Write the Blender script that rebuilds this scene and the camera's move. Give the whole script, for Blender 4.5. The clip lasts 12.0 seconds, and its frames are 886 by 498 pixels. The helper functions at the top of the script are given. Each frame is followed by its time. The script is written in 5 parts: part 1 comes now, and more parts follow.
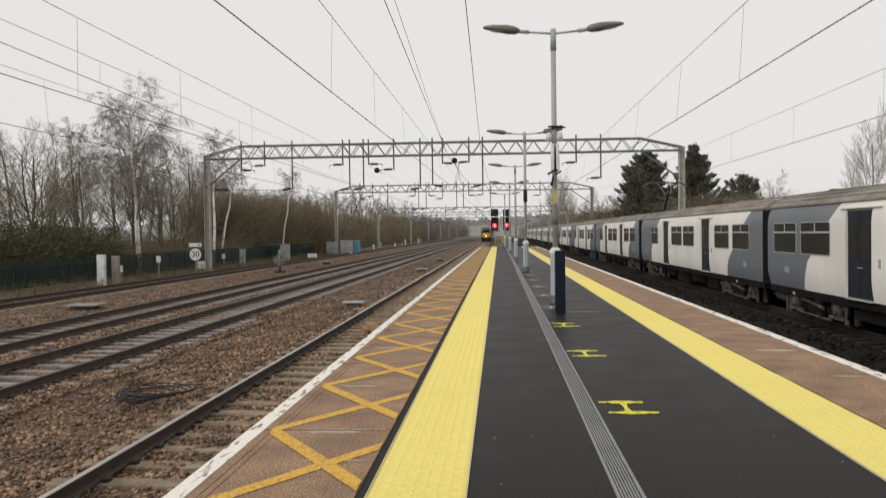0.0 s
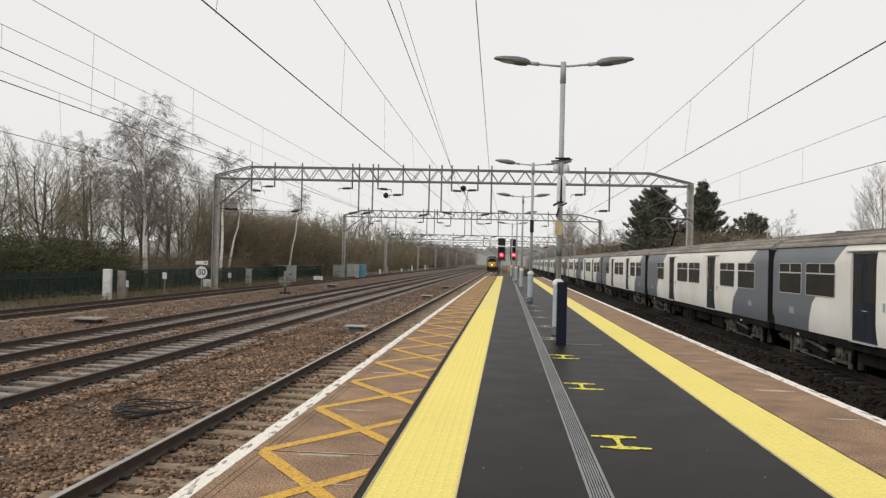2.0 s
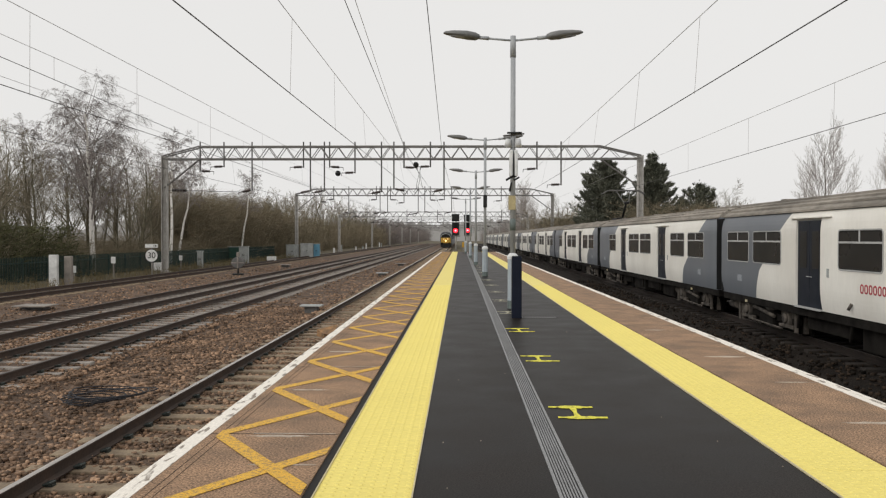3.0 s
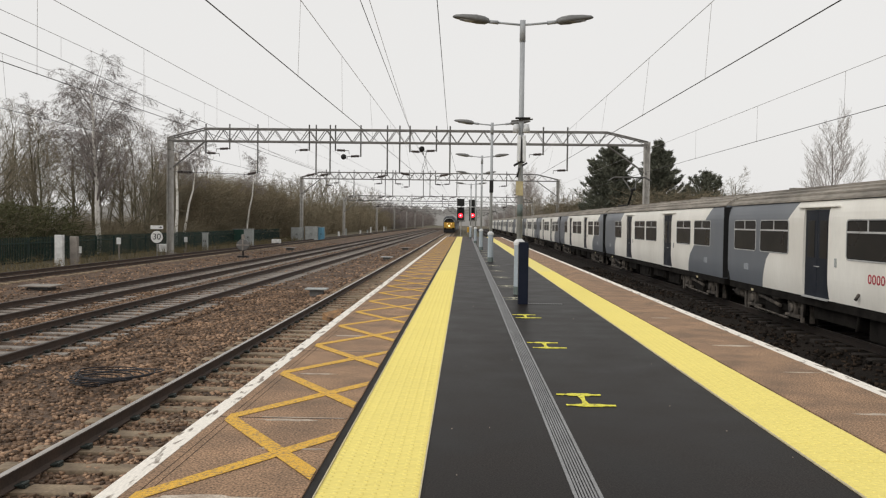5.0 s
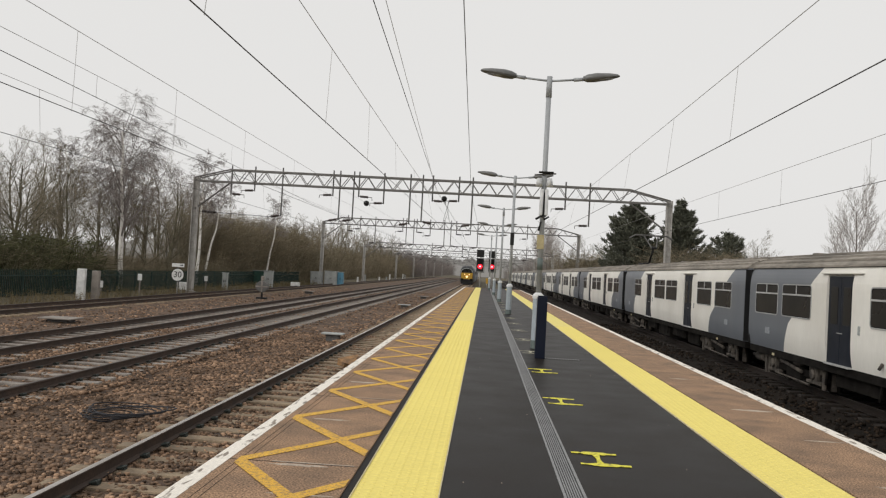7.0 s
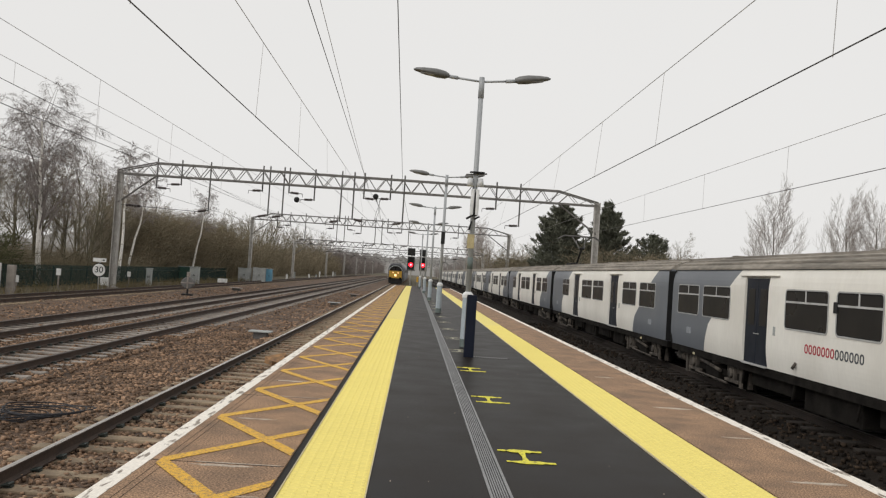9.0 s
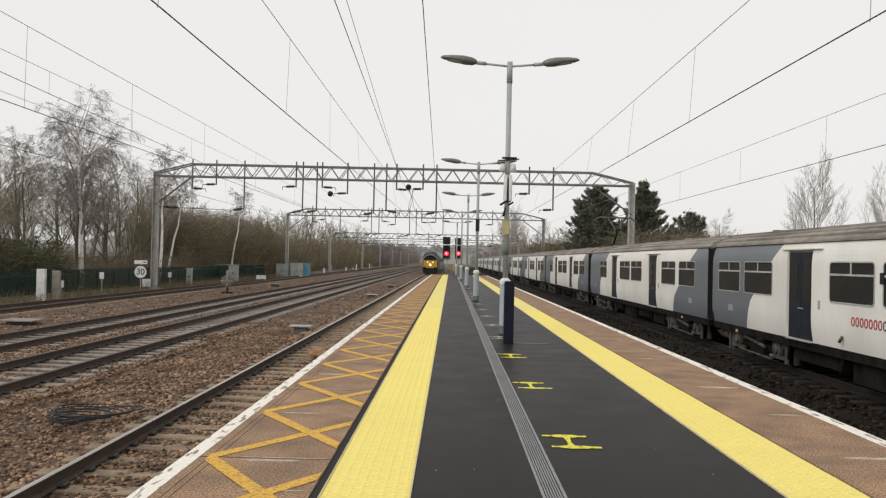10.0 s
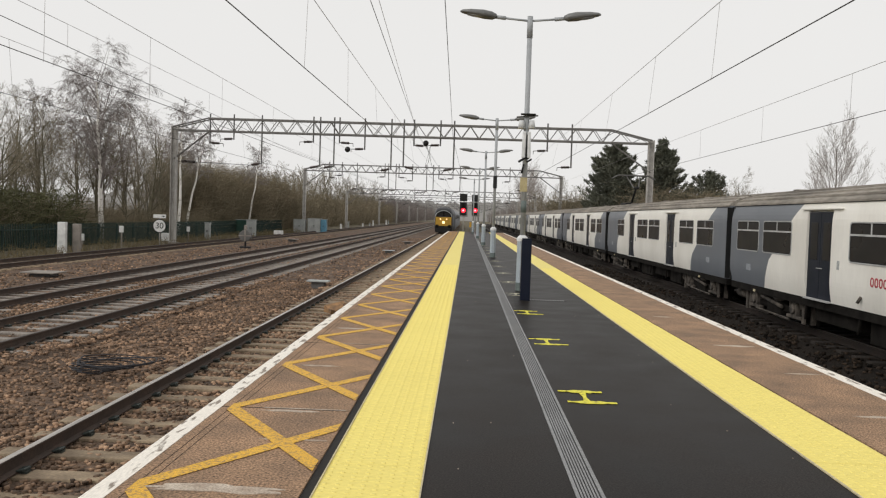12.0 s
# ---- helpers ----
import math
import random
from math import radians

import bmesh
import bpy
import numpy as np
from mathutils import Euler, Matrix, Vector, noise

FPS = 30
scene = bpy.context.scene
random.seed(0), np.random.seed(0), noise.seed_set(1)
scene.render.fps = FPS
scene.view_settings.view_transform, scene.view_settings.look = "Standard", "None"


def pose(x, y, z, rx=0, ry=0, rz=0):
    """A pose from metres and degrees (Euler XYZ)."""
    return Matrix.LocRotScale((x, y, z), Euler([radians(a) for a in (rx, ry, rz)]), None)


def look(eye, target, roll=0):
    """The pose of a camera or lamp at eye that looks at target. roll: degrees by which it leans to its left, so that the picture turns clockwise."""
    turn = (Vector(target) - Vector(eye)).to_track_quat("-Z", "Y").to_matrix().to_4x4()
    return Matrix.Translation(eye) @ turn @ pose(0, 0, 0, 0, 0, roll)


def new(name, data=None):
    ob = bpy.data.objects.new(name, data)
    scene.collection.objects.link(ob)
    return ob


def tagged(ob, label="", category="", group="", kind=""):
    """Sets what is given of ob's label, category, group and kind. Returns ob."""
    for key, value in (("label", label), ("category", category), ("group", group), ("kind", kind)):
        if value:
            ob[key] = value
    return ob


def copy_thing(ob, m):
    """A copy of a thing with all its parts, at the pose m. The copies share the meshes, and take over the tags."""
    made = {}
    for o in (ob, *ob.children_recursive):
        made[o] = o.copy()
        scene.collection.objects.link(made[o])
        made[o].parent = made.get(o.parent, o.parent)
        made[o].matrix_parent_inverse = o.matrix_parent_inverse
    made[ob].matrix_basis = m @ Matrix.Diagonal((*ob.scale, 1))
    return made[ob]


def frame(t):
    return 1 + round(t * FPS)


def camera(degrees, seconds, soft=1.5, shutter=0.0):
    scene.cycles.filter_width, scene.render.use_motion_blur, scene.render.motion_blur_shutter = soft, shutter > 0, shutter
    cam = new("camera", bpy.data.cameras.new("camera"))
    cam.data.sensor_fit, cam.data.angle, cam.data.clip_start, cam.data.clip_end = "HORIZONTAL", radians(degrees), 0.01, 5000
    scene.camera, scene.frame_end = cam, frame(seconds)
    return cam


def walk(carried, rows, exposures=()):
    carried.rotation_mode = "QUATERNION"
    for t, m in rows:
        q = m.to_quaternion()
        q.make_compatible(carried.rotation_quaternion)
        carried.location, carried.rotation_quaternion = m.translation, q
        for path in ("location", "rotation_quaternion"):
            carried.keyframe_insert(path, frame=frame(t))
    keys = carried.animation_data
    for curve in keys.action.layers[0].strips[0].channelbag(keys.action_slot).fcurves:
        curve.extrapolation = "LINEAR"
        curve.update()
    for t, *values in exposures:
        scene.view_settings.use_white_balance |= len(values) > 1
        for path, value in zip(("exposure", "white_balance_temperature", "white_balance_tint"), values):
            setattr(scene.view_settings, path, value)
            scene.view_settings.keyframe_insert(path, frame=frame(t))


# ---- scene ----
# x to the right, y along the platform, z up from the platform's surface; the rail heads lie 0.9 m below it
cam = camera(56.5, 12.0, soft=1.2, shutter=0.5)
PATH = [
    (0, pose(-0.035, -0.020, 1.413, 88.90, 0.74, 3.88)),
    (0.5, pose(0.051, -0.000, 1.422, 91.96, 0.11, 4.87)),
    (1, pose(0.049, -0.024, 1.418, 93.54, -1.21, 5.38)),
    (1.5, pose(0.046, -0.024, 1.418, 92.52, -1.01, 5.26)),
    (2, pose(0.040, -0.027, 1.409, 90.79, -1.45, 4.39)),
    (2.5, pose(0.045, -0.020, 1.413, 90.32, -0.93, 2.42)),
    (3, pose(0.035, -0.016, 1.409, 89.20, -0.04, 1.21)),
    (5, pose(-0.011, 0.012, 1.417, 88.13, -0.72, 1.52)),
    (5.5, pose(-0.002, 0.010, 1.417, 88.44, -1.38, 2.34)),
    (6, pose(0.012, 0.004, 1.416, 90.92, -3.19, 3.78)),
    (6.5, pose(-0.009, 0.007, 1.422, 92.10, -4.00, 3.87)),
    (6.7, pose(-0.015, 0.011, 1.415, 91.52, -3.47, 3.24)),
    (8.3, pose(-0.025, 0.026, 1.419, 92.21, -3.22, 1.90)),
    (8.5, pose(-0.015, 0.028, 1.419, 92.39, -3.50, 1.11)),
    (9, pose(-0.012, 0.004, 1.422, 91.72, -3.80, -1.97)),
    (9.5, pose(-0.013, 0.005, 1.424, 91.30, -2.35, -0.48)),
    (10, pose(-0.016, 0.024, 1.424, 90.78, -1.32, 0.53)),
    (10.5, pose(-0.016, 0.014, 1.420, 89.76, -0.91, 0.50)),
    (11, pose(-0.017, -0.000, 1.420, 88.66, -0.78, 0.63)),
    (11.5, pose(-0.024, -0.006, 1.413, 87.92, -1.20, 1.22)),
    (12, pose(-0.034, -0.003, 1.418, 87.75, -1.85, 1.68)),
]
# the clip's own exposure drifts a little
walk(cam, PATH, exposures=((0, -0.03), (1, -0.09), (1.5, -0.01), (2, 0.08), (2.5, 0.01), (5, 0.03), (5.5, 0.03), (6.5, -0.05), (8.5, -0.04), (9, 0.0), (10, 0.08), (10.5, 0.02), (11, -0.03), (11.5, 0.03), (12, 0.04)))

# ---- light: an even overcast sky, with a wide weak sun behind it ----
world = bpy.data.worlds.new("overcast")
scene.world = world
world.use_nodes = True
wn, wl = world.node_tree.nodes, world.node_tree.links
sky = wn.new("ShaderNodeTexSky")
sky.sky_type, sky.sun_disc, sky.sun_elevation, sky.sun_rotation = "NISHITA", False, radians(36), radians(230)
sky.dust_density = 4
dull = wn.new("ShaderNodeHueSaturation")
dull.inputs["Saturation"].default_value, dull.inputs["Value"].default_value = 0.15, 0.1
cloud = wn.new("ShaderNodeTexNoise")
cloud.inputs["Scale"].default_value, cloud.inputs["Detail"].default_value = 1.6, 4
ramp = wn.new("ShaderNodeValToRGB")
ramp.color_ramp.elements[0].color, ramp.color_ramp.elements[1].color = (0.825, 0.815, 0.8, 1), (0.87, 0.86, 0.845, 1)
veil = wn.new("ShaderNodeMixRGB")
veil.inputs["Fac"].default_value = 0.92
wl.new(sky.outputs[0], dull.inputs["Color"])
wl.new(cloud.outputs["Fac"], ramp.inputs["Fac"])
wl.new(dull.outputs[0], veil.inputs[1])
wl.new(ramp.outputs[0], veil.inputs[2])
wl.new(veil.outputs[0], wn["Background"].inputs["Color"])
wn["Background"].inputs["Strength"].default_value = 1.0
sun = new("sun", bpy.data.lights.new("sun", "SUN"))
sun.data.energy, sun.data.angle, sun.data.color = 1.3, radians(40), (1, 0.97, 0.93)
sun.matrix_world = look((-50, -22, 44), (0, 20, 0))
scene.view_settings.exposure = 0.0


# ---- materials ----
def mat(name, colour, rough=0.7, metal=0.0, second=None, scale=3.0, fine=60.0, bump=0.2, dist=0.005, island=0.0, pieces=0.0,
        grain=0.25, spec=0.4, emit=None, stretch=(1, 1, 1), span=(0.32, 0.68)):
    """A surface with stains at one scale and grain at another; island / pieces: brightness spread per joined bit / per object."""
    m = bpy.data.materials.new(name)
    m.use_nodes = True
    n, l = m.node_tree.nodes, m.node_tree.links
    b = n["Principled BSDF"]
    b.inputs["Metallic"].default_value, b.inputs["Specular IOR Level"].default_value = metal, spec
    co = n.new("ShaderNodeTexCoord")
    mp = n.new("ShaderNodeMapping")
    mp.inputs["Scale"].default_value = stretch
    l.new(co.outputs["Object"], mp.inputs["Vector"])
    big, small = n.new("ShaderNodeTexNoise"), n.new("ShaderNodeTexNoise")
    big.inputs["Scale"].default_value, big.inputs["Detail"].default_value = scale, 6
    small.inputs["Scale"].default_value, small.inputs["Detail"].default_value = fine, 3
    l.new(mp.outputs[0], big.inputs["Vector"])
    l.new(mp.outputs[0], small.inputs["Vector"])
    cr = n.new("ShaderNodeValToRGB")
    second = second or tuple(c * 0.72 for c in colour)
    cr.color_ramp.elements[0].position, cr.color_ramp.elements[1].position = span
    cr.color_ramp.elements[0].color, cr.color_ramp.elements[1].color = (*second, 1), (*colour, 1)
    l.new(big.outputs["Fac"], cr.inputs["Fac"])
    mr = n.new("ShaderNodeMapRange")
    mr.inputs["To Min"].default_value, mr.inputs["To Max"].default_value = 1 - grain, 1 + grain
    mr.inputs["From Min"].default_value, mr.inputs["From Max"].default_value = 0.25, 0.75
    l.new(small.outputs["Fac"], mr.inputs["Value"])
    value = mr.outputs[0]
    for spread, node, out in ((island, "ShaderNodeNewGeometry", "Random Per Island"), (pieces, "ShaderNodeObjectInfo", "Random")):
        if spread:
            src, mq, mul = n.new(node), n.new("ShaderNodeMapRange"), n.new("ShaderNodeMath")
            mq.inputs["To Min"].default_value, mq.inputs["To Max"].default_value = 1 - spread, 1 + spread
            l.new(src.outputs[out], mq.inputs["Value"])
            mul.operation = "MULTIPLY"
            l.new(value, mul.inputs[0])
            l.new(mq.outputs[0], mul.inputs[1])
            value = mul.outputs[0]
    mx = n.new("ShaderNodeVectorMath")
    mx.operation = "SCALE"
    l.new(cr.outputs[0], mx.inputs[0])
    l.new(value, mx.inputs["Scale"])
    l.new(mx.outputs[0], b.inputs["Base Color"])
    ro = n.new("ShaderNodeMapRange")
    ro.inputs["To Min"].default_value, ro.inputs["To Max"].default_value = max(rough - 0.12, 0.03), min(rough + 0.12, 1)
    l.new(big.outputs["Fac"], ro.inputs["Value"])
    l.new(ro.outputs[0], b.inputs["Roughness"])
    if bump:
        bp = n.new("ShaderNodeBump")
        bp.inputs["Strength"].default_value, bp.inputs["Distance"].default_value = bump, dist
        l.new(small.outputs["Fac"], bp.inputs["Height"])
        l.new(bp.outputs[0], b.inputs["Normal"])
    if emit:
        b.inputs["Emission Color"].default_value, b.inputs["Emission Strength"].default_value = (*emit[0], 1), emit[1]
    return m


M_ASPHALT = mat("new_asphalt", (0.024, 0.0202, 0.018), 0.42, second=(0.0115, 0.0098, 0.0088), scale=1.6, fine=95, bump=0.25, dist=0.003, grain=0.95, spec=0.035)
M_BROWN = mat("worn_brown_tarmac", (0.335, 0.207, 0.122), 0.9, second=(0.185, 0.118, 0.073), scale=2.3, fine=70, bump=0.5, dist=0.006, grain=0.95)
M_WHITE = mat("worn_white_paint", (0.79, 0.74, 0.66), 0.7, second=(0.24, 0.2, 0.16), scale=11, fine=60, grain=0.15, span=(0.385, 0.45), stretch=(1.5, 0.33, 1))
M_YELLOW = mat("yellow_tactile", (0.81, 0.69, 0.205), 0.7, second=(0.75, 0.63, 0.18), scale=1.4, fine=150, grain=0.12, pieces=0.012, bump=0.25, dist=0.002, stretch=(0.12, 1, 1))
M_PALE = mat("pale_worn_tarmac", (0.5, 0.43, 0.35), 0.9, second=(0.33, 0.26, 0.2), scale=7, fine=90, grain=0.4)
M_CREAM = mat("cream_sealant", (0.6, 0.52, 0.3), 0.7, second=(0.45, 0.4, 0.28), scale=7, fine=60)
M_HATCH = mat("orange_yellow_paint", (0.68, 0.39, 0.045), 0.75, second=(0.3, 0.185, 0.075), scale=46, fine=150, grain=0.35, span=(0.34, 0.52))
M_LIME = mat("lemon_road_paint", (0.72, 0.66, 0.06), 0.7, second=(0.3, 0.27, 0.04), scale=22, fine=110, grain=0.3, span=(0.34, 0.5))
M_FADED = mat("faded_cream_paint", (0.5, 0.48, 0.36), 0.75, second=(0.2, 0.19, 0.14), scale=16, fine=90, grain=0.3)
M_DRAIN = mat("grey_metal_grating", (0.29, 0.29, 0.29), 0.5, 0.5, scale=2, fine=50, bump=0.05)
M_DARKGAP = mat("black_joint", (0.02, 0.018, 0.016), 0.9, scale=6, fine=40)
M_COPING = mat("dirty_concrete", (0.3, 0.27, 0.24), 0.85, second=(0.18, 0.16, 0.14), scale=2, fine=50)
# bed colour kept below M_STONE, painting shade into the gaps between stones
M_BALLAST = mat("ballast_bed", (0.155, 0.1, 0.066), 0.95, second=(0.055, 0.035, 0.023), scale=1.3, fine=22, bump=1.0, dist=0.04, grain=0.6)
M_STONE = mat("ballast_stone", (0.3, 0.193, 0.123), 0.9, second=(0.122, 0.077, 0.049), scale=1.0, fine=30, bump=0.3, island=0.75, grain=0.15)
M_EARTH = mat("winter_grass", (0.12, 0.1, 0.055), 0.95, second=(0.075, 0.062, 0.04), scale=0.25, fine=6, bump=0.8, dist=0.05, grain=0.4)
M_SLEEPER = mat("pale_concrete_sleeper", (0.31, 0.24, 0.16), 0.9, second=(0.145, 0.107, 0.072), scale=3, fine=30, pieces=0.15)
M_GREYSLEEPER = mat("grey_concrete_sleeper", (0.31, 0.28, 0.25), 0.88, second=(0.13, 0.108, 0.09), scale=3, fine=30, pieces=0.12)
M_DARKSLEEPER = mat("dark_sleeper", (0.03, 0.023, 0.018), 0.9, second=(0.014, 0.011, 0.009), scale=3, fine=30, pieces=0.15)
M_RAIL = mat("rusty_rail_side", (0.075, 0.05, 0.038), 0.85, second=(0.045, 0.032, 0.026), scale=3, fine=40)
M_DARKRAIL = mat("dark_rail", (0.03, 0.021, 0.016), 0.85, second=(0.017, 0.013, 0.011), scale=3, fine=40)
M_RAILTOP = mat("polished_rail_head", (0.52, 0.48, 0.44), 0.28, 0.9, scale=4, fine=30, bump=0.02, stretch=(1, 0.05, 1))
M_RAILDULL = mat("dull_rail_head", (0.12, 0.1, 0.088), 0.55, 0.5, scale=4, fine=30, bump=0.02, stretch=(1, 0.05, 1))
M_CLIP = mat("rail_clip_steel", (0.05, 0.06, 0.055), 0.6, 0.3, scale=9)
# bed and stones of the right-hand tracks, much darker than M_BALLAST and M_STONE
M_DARKBED = mat("dark_ballast", (0.021, 0.0155, 0.0115), 0.95, second=(0.009, 0.007, 0.0055), scale=1.3, fine=22, bump=1.0, dist=0.04, grain=0.6, spec=0.15)
M_DARKSTONE = mat("dark_stone", (0.034, 0.0235, 0.016), 0.9, second=(0.012, 0.009, 0.007), scale=1.0, fine=30, bump=0.3, island=0.8, spec=0.15)
M_STEEL = mat("galvanised_steel", (0.44, 0.425, 0.4), 0.6, 0.2, second=(0.31, 0.295, 0.27), scale=2.5, fine=30)
M_STEELDARK = mat("weathered_steel", (0.15, 0.145, 0.14), 0.7, 0.3, scale=2.5, fine=30)
M_WIRE = mat("dark_copper_wire", (0.075, 0.07, 0.068), 0.6, 0.3, scale=1, bump=0)
M_WIREPALE = mat("weathered_wire", (0.46, 0.45, 0.44), 0.6, 0.3, scale=1, bump=0)
M_CERAMIC = mat("brown_insulator", (0.05, 0.035, 0.03), 0.3, scale=3, bump=0)
M_POST = mat("blue_grey_paint", (0.36, 0.41, 0.45), 0.5, second=(0.3, 0.34, 0.37), scale=2, fine=25, bump=0.05, grain=0.08)
M_POSTPALE = mat("pale_grey_paint", (0.36, 0.375, 0.385), 0.5, second=(0.3, 0.312, 0.32), scale=2, fine=25, bump=0.05, grain=0.08)
M_CAP = mat("white_cap", (0.72, 0.73, 0.73), 0.5, scale=4, grain=0.08, bump=0.05)
M_NAVY = mat("navy_paint", (0.007, 0.01, 0.021), 0.55, second=(0.01, 0.013, 0.025), scale=3, bump=0.05, spec=0.15)
M_LAMPBODY = mat("lantern_casing", (0.19, 0.19, 0.185), 0.5, 0.2, scale=3, bump=0.05)
M_LENS = mat("lantern_lens", (0.32, 0.33, 0.34), 0.2, scale=2, bump=0)
M_BLACK = mat("matt_black", (0.012, 0.012, 0.012), 0.7, scale=3)
M_RED = mat("red_signal_lamp", (0.6, 0.02, 0.02), 0.3, emit=((1, 0.012, 0.03), 2.2), scale=3, bump=0)
M_REDCORE = mat("red_signal_bright_core", (0.8, 0.2, 0.2), 0.3, emit=((1, 0.16, 0.2), 4.5), scale=3, bump=0)
M_HEADLAMP = mat("train_headlamp", (0.9, 0.7, 0.4), 0.3, emit=((1, 0.66, 0.3), 2.0), scale=3, bump=0)
M_MARKER = mat("train_marker_lamp", (0.9, 0.7, 0.4), 0.3, emit=((1, 0.62, 0.25), 1.4), scale=3, bump=0)
M_TRAINYEL = mat("warning_yellow", (0.52, 0.3, 0.035), 0.45, scale=2, bump=0.03, grain=0.06)
M_LOCOGREY = mat("loco_grey_blue", (0.036, 0.037, 0.04), 0.5, second=(0.024, 0.024, 0.027), scale=1.5, bump=0.05)
M_GLASS = mat("dark_window_glass", (0.02, 0.019, 0.018), 0.3, second=(0.03, 0.027, 0.025), scale=1.2, bump=0, spec=0.12, grain=0.05)
M_SURROUND = mat("dull_window_surround", (0.4, 0.4, 0.39), 0.6, scale=3, bump=0, grain=0.1)
M_FRAME = mat("window_frame", (0.55, 0.55, 0.54), 0.45, 0.2, scale=3, bump=0, grain=0.1)
M_DOOR = mat("navy_train_door", (0.010, 0.013, 0.020), 0.5, second=(0.015, 0.018, 0.026), spec=0.2, scale=2, bump=0.03, grain=0.1)
M_ROOF = mat("sooty_train_roof", (0.31, 0.28, 0.24), 0.85, second=(0.16, 0.145, 0.125), scale=1.5, fine=12, stretch=(1, 0.22, 1))
M_UNDER = mat("dirty_underframe", (0.007, 0.0062, 0.0056), 0.9, second=(0.018, 0.016, 0.014), scale=3, fine=30, spec=0.08)
M_RUBBER = mat("black_rubber_and_gap_shade", (0.01, 0.01, 0.01), 0.9, scale=6)
M_LOGORED = mat("red_vinyl", (0.4, 0.03, 0.05), 0.5, scale=6, bump=0, grain=0.05)
M_LOGOGREY = mat("charcoal_vinyl", (0.07, 0.075, 0.085), 0.5, scale=6, bump=0, grain=0.05)
M_GREENFENCE = mat("dark_green_fence", (0.018, 0.042, 0.032), 0.7, second=(0.012, 0.026, 0.02), scale=2, fine=20)
M_SIGNWHITE = mat("sign_white", (0.78, 0.78, 0.76), 0.45, scale=4, bump=0, grain=0.05)
M_CABINET = mat("cabinet_grey", (0.38, 0.4, 0.39), 0.6, second=(0.28, 0.29, 0.28), scale=1.6, bump=0.05)
M_CABBLUE = mat("cabinet_blue", (0.12, 0.3, 0.42), 0.6, scale=2, bump=0.05)
M_BARK = mat("dull_brown_bark", (0.15, 0.132, 0.085), 0.95, second=(0.085, 0.077, 0.05), scale=2, fine=20, grain=0.3)
M_TWIG = mat("brown_twigs", (0.25, 0.212, 0.15), 0.95, second=(0.165, 0.142, 0.1), scale=0.3, fine=10, bump=0, grain=0.2)
M_GREYTWIG = mat("grey_birch_and_hazed_twigs", (0.285, 0.25, 0.232), 0.95, second=(0.205, 0.18, 0.166), scale=0.3, fine=10, bump=0, grain=0.2)
# poplar twigs lightened in colour to stand in for distance haze
M_HAZETWIG = mat("haze_pale_poplar_twigs", (0.4, 0.36, 0.33), 0.95, second=(0.3, 0.27, 0.25), scale=0.3, fine=10, bump=0, grain=0.2)
M_BIRCH = mat("white_birch_bark", (0.8, 0.77, 0.72), 0.85, second=(0.3, 0.28, 0.25), scale=4, fine=20, grain=0.2, stretch=(1, 1, 2.5), span=(0.3, 0.4))
M_LATTICE = mat("lattice_steel", (0.2, 0.195, 0.185), 0.65, 0.3, second=(0.14, 0.13, 0.12), scale=2.5, fine=30)
M_NEEDLE = mat("dark_conifer", (0.15, 0.152, 0.115), 0.95, second=(0.095, 0.102, 0.08), scale=0.6, fine=8, bump=0, island=0.25, spec=0.05)
M_BRUSH = mat("bramble_brush", (0.3, 0.25, 0.172), 0.95, second=(0.2, 0.172, 0.115), scale=0.2, fine=5, bump=0, island=0.35)
M_CABLE = mat("black_cable", (0.02, 0.02, 0.025), 0.6, scale=6)


def livery():
    """White car sides whose ends turn grey along a leaning, curved line."""
    m = mat("train_white_and_grey", (0.8, 0.78, 0.72), 0.42, second=(0.7, 0.675, 0.615), scale=0.9, fine=14, bump=0.02, grain=0.03, stretch=(1, 1, 0.35))
    n, l = m.node_tree.nodes, m.node_tree.links
    b = n["Principled BSDF"]
    paint = b.inputs["Base Color"].links[0].from_socket
    co, xyz = n.new("ShaderNodeTexCoord"), n.new("ShaderNodeSeparateXYZ")
    l.new(co.outputs["Object"], xyz.inputs[0])

    def calc(op, a, c=None, d=None):
        k = n.new("ShaderNodeMath")
        k.operation = op
        for i, v in enumerate((a, c, d)):
            if v is None:
                continue
            if isinstance(v, (int, float)):
                k.inputs[i].default_value = v
            else:
                l.new(v, k.inputs[i])
        return k.outputs[0]

    # lean grows with height, and bends at the waist
    def lean(waist, below, above):
        h = calc("SUBTRACT", xyz.outputs["Z"], waist)
        return calc("ADD", calc("MULTIPLY", calc("MINIMUM", h, 0.0), -below), calc("MULTIPLY", calc("MAXIMUM", h, 0.0), -above))

    s_far, s_near = lean(0.6, 0.5, 1.35), lean(0.45, 0.6, 1.5)
    far = calc("GREATER_THAN", calc("SUBTRACT", xyz.outputs["Y"], s_far), 7.08)
    near = calc("LESS_THAN", calc("SUBTRACT", xyz.outputs["Y"], s_near), -6.55)
    grey = calc("MAXIMUM", far, near)
    mx = n.new("ShaderNodeMixRGB")
    mx.inputs[2].default_value = (0.14, 0.152, 0.17, 1)
    l.new(grey, mx.inputs["Fac"])
    l.new(paint, mx.inputs[1])
    l.new(mx.outputs[0], b.inputs["Base Color"])
    return m


M_LIVERY = livery()


# ---- building helpers ----
def mesh_of(name, bm, material):
    me = bpy.data.meshes.new(name)
    bm.to_mesh(me)
    bm.free()
    me.materials.append(material)
    return me


